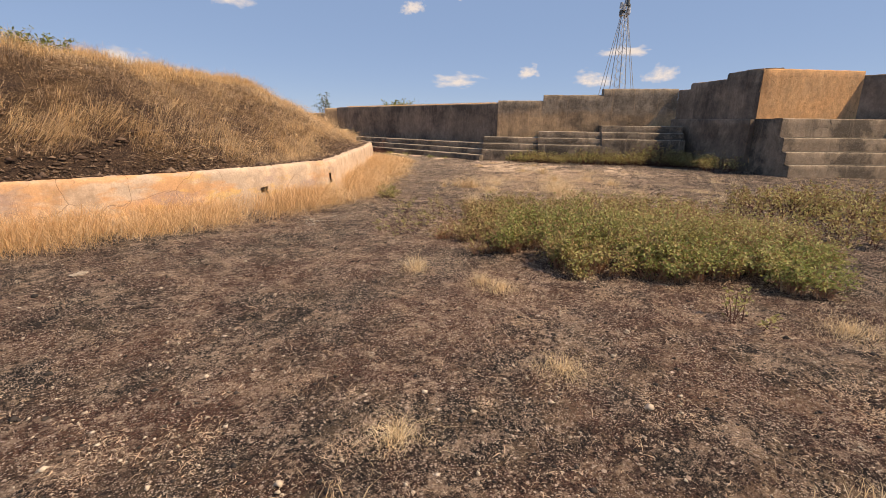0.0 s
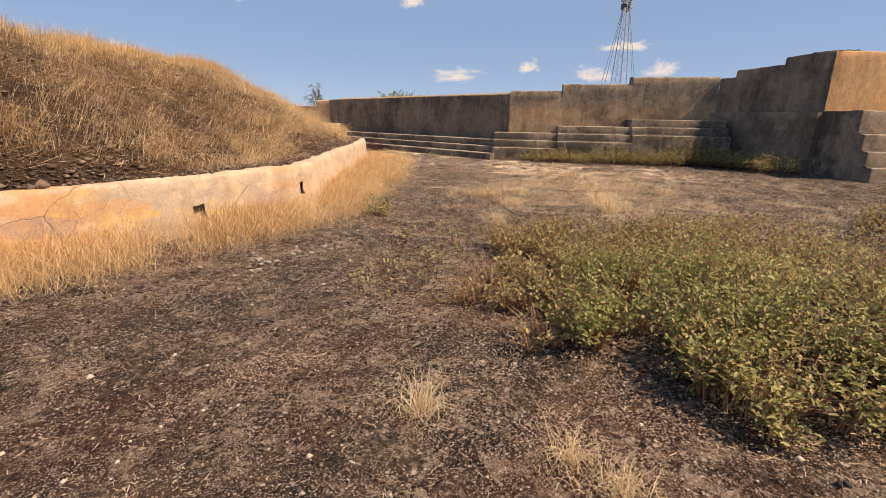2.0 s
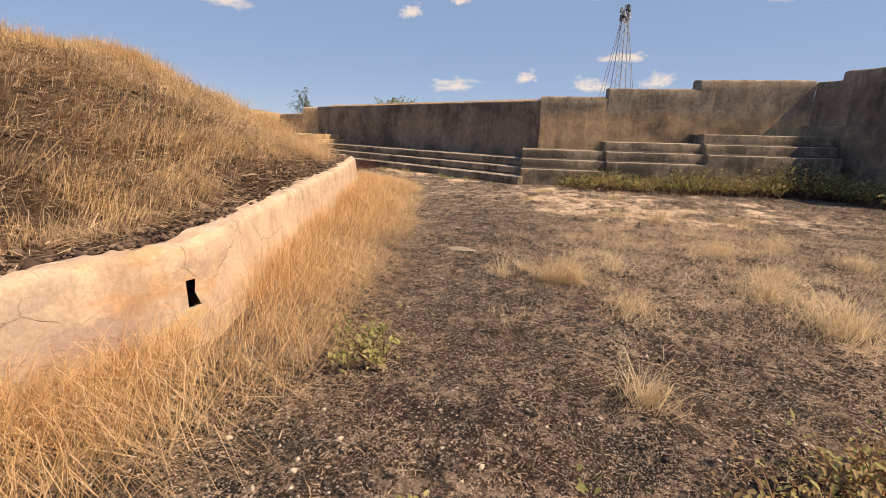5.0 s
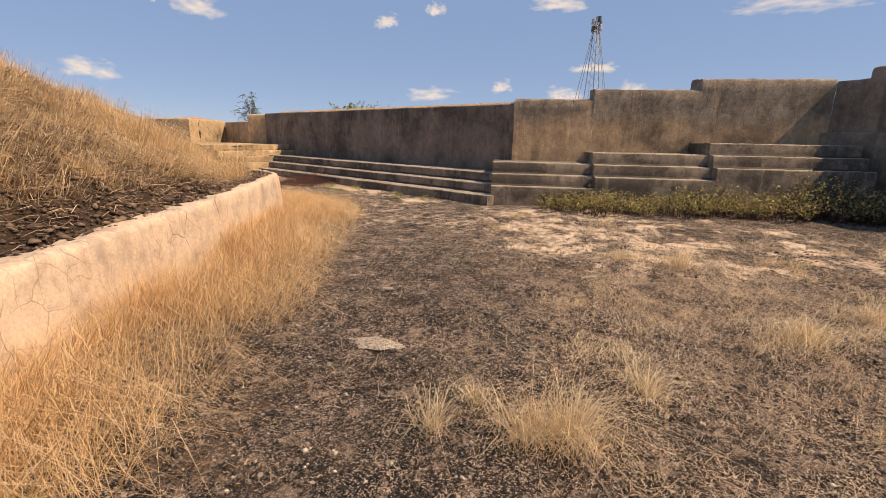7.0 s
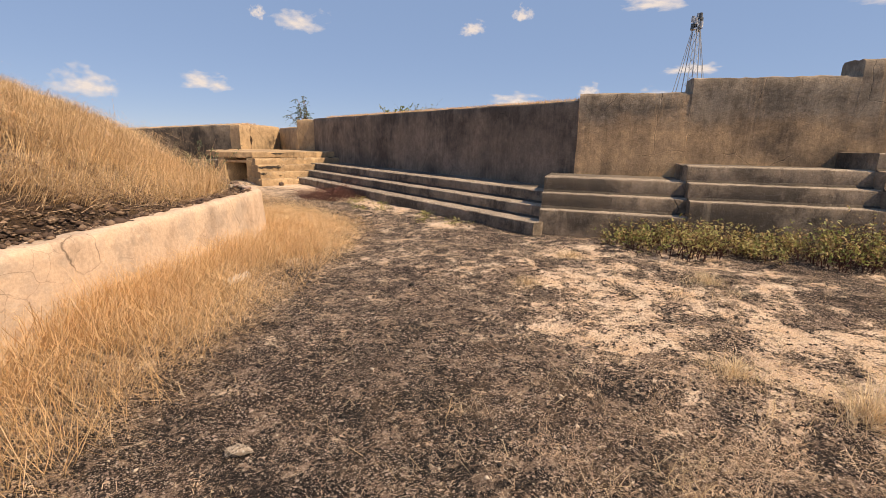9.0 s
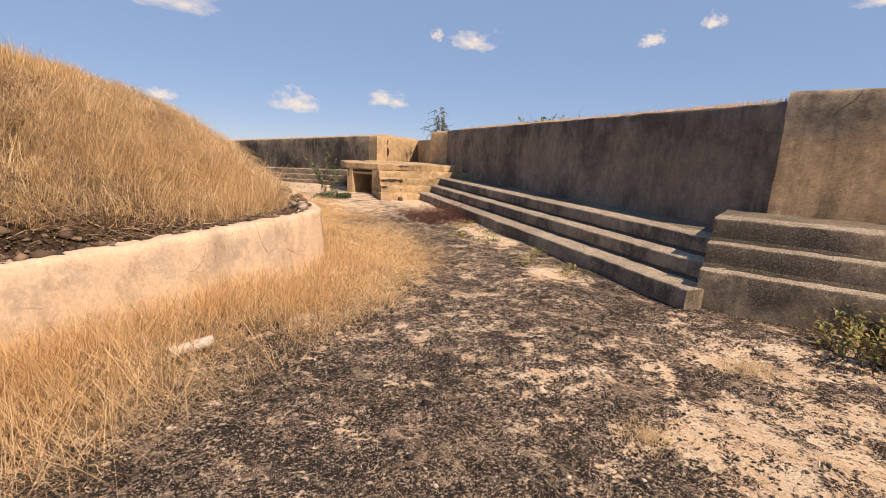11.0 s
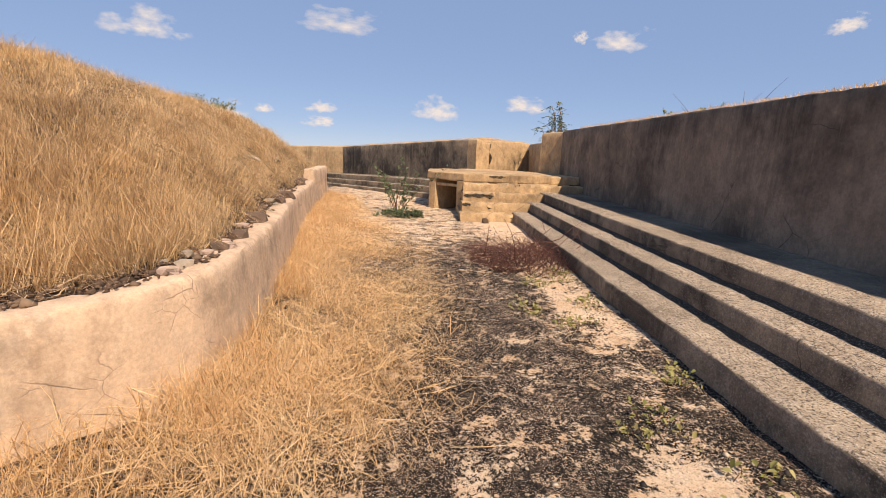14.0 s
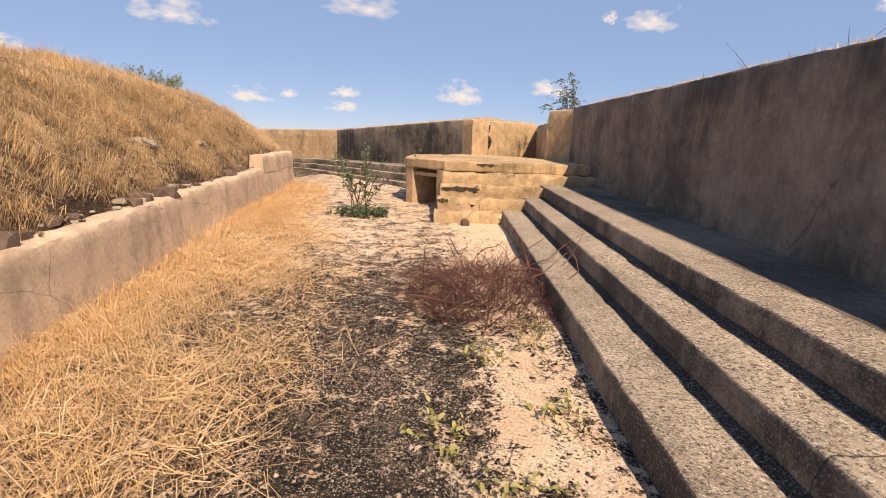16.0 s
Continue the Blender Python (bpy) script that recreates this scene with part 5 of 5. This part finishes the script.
def tower(x, y, tall, spread, scale):
    root = tagged(new("radio_tower"), "tall grey lattice mast with guy wires and antennas", "tower")
    root.location, root.scale = (x, y, 0), (scale, scale, scale)
    for sx, sy in ((-1.2, -1), (1.2, -1), (0, 1.4)):
        bm = bmesh.new()
        bar(bm, (sx * 2.2, sy * 2.2, 0), (sx * 0.5, sy * 0.5, tall), 0.13)
        part("leg", bm, STEEL, root)
    bm = bmesh.new()
    for k in range(14):
        z = tall * k / 14
        for (ax, ay), (bx, by) in (((-1, -1), (1, -1)), ((1, -1), (0, 1)), ((0, 1), (-1, -1))):
            w0, w1 = 2.2 - 1.7 * k / 14, 2.2 - 1.7 * (k + 1) / 14
            bar(bm, (ax * w0, ay * w0, z), (bx * w1, by * w1, z + tall / 14), 0.05)
    part("bracing", bm, STEEL, root)
    for k in range(6):
        a = k * 1.047 + 0.3
        bm = bmesh.new()
        bar(bm, (math.cos(a) * spread, math.sin(a) * spread, 0), (math.cos(a) * 1.0, math.sin(a) * 1.0, tall * 0.93), 0.09)
        part("guy_wire", bm, STEEL, root)
    for k in range(9):
        a, z = k * 2.4, tall * (0.93 + 0.012 * k)
        bm = bmesh.new()
        bmesh.ops.create_cone(bm, cap_ends=True, segments=10, radius1=0.55, radius2=0.45, depth=1.5, matrix=pose(math.cos(a) * 1.1, math.sin(a) * 1.1, z))
        part("antenna", bm, DARK if k % 2 else STEEL, root)
    bm = bmesh.new()
    bar(bm, (-1.6, 0, tall * 0.92), (1.6, 0, tall * 0.92), 0.15)
    bar(bm, (0, -1.6, tall * 0.92), (0, 1.6, tall * 0.92), 0.15)
    part("platform", bm, STEEL, root)


tower(425.0, 210.0, 34.0, 7.2, 3.0)


# ---- clouds: far backdrop sheets ----
def cloud_material():
    m = Mat("cloud", 1.0)
    s = m.separate()
    # rounded heaps above, a flatter base below
    low = m.calc("MULTIPLY", m.calc("MINIMUM", m.calc("ADD", s[2], 0.25), 0.0), 2.2)
    high = m.calc("MULTIPLY", m.calc("MAXIMUM", m.calc("ADD", s[2], 0.25), 0.0), 0.95)
    tall = m.calc("ADD", low, high)
    r = m.calc("SQRT", m.calc("ADD", m.calc("MULTIPLY", s[0], s[0]), m.calc("MULTIPLY", tall, tall)), 0.5)
    info = m.node("ShaderNodeObjectInfo").outputs["Random"]
    heaps = []
    for scale, detail in ((1.5, 2), (4.2, 7)):
        n = m.node("ShaderNodeTexNoise")
        n.noise_dimensions = "4D"
        n.inputs["Scale"].default_value, n.inputs["Detail"].default_value, n.inputs["Roughness"].default_value = scale, detail, 0.62
        m.link(m.co, n.inputs["Vector"])
        m.link(m.calc("MULTIPLY", info, 40.0), n.inputs["W"])
        heaps.append(m.calc("SUBTRACT", n.outputs["Fac"], 0.5))
    a = m.calc("ADD", m.calc("MULTIPLY", heaps[0], 1.9), m.calc("MULTIPLY", heaps[1], 1.0))
    a = m.calc("SUBTRACT", m.calc("ADD", a, 0.68), r)
    a = m.calc("MULTIPLY", m.ramp(a, 0.0, 0.62, 0, 0.92), m.ramp(r, 0.8, 1.0, 1, 0))
    em = m.node("ShaderNodeEmission")
    em.inputs["Color"].default_value = (0.86, 0.88, 0.93, 1)
    em.inputs["Strength"].default_value = CLOUD_GLOW
    tr = m.node("ShaderNodeBsdfTransparent")
    mx = m.node("ShaderNodeMixShader")
    m.link(a, mx.inputs[0])
    m.link(tr.outputs[0], mx.inputs[1])
    m.link(em.outputs[0], mx.inputs[2])
    m.link(mx.outputs[0], m.t.nodes["Material Output"].inputs[0])
    return m.m


CLOUD_GLOW = 0.72
CLOUD = cloud_material()
CLOUD_MESH = None


def cloud(azimuth, elevation, width, height):
    """A cumulus puff far off: azimuth clockwise from +y and elevation in degrees, sizes in degrees."""
    global CLOUD_MESH
    dist = 2500
    if CLOUD_MESH is None:
        ob = mesh_object("cloud", [(-1, 0, -1), (1, 0, -1), (1, 0, 1), (-1, 0, 1)], [(0, 1, 2, 3)], CLOUD)
        CLOUD_MESH = ob.data
    else:
        ob = new("cloud", CLOUD_MESH)
    az, el = radians(azimuth), radians(elevation)
    ob.location = Vector((math.sin(az) * math.cos(el), math.cos(az) * math.cos(el), math.sin(el))) * dist
    ob.rotation_euler = (el, 0, -az)
    ob.scale = (dist * math.tan(radians(width)) * 0.62, 1, dist * math.tan(radians(height)) * 0.8)
    ob.visible_shadow = False
    tagged(ob, "small white cumulus cloud in a blue sky", "cloud", "clouds", "structure")


for puff in (
    (45.7, 4.8, 7, 2.0), (53.8, 5.8, 3.2, 1.9), (61, 4.95, 5, 2.2), (68, 5.4, 4.5, 2.4), (64.3, 7.7, 6, 1.5), (40.5, 12.4, 3.5, 2),
    (46.3, 13.8, 2.5, 1.8), (21.7, 12.5, 7, 3), (11.4, 5.7, 6, 2.2), (1.2, 5.0, 6, 3), (59.4, 14.2, 8, 2.0), (82.8, 12.4, 12, 2.6),
    (-8.8, 13.9, 13, 4), (17.1, 12.8, 2, 1.6), (-12.2, 4.7, 4, 1.6), (-12.3, 3, 4, 1.4), (-29, 11.2, 7, 3), (-22.9, 3.8, 6, 2.2), (-18.4, 4.2, 2.5, 1.3), (-42.2, 6.6, 4, 1.5),
):
    cloud(*puff)
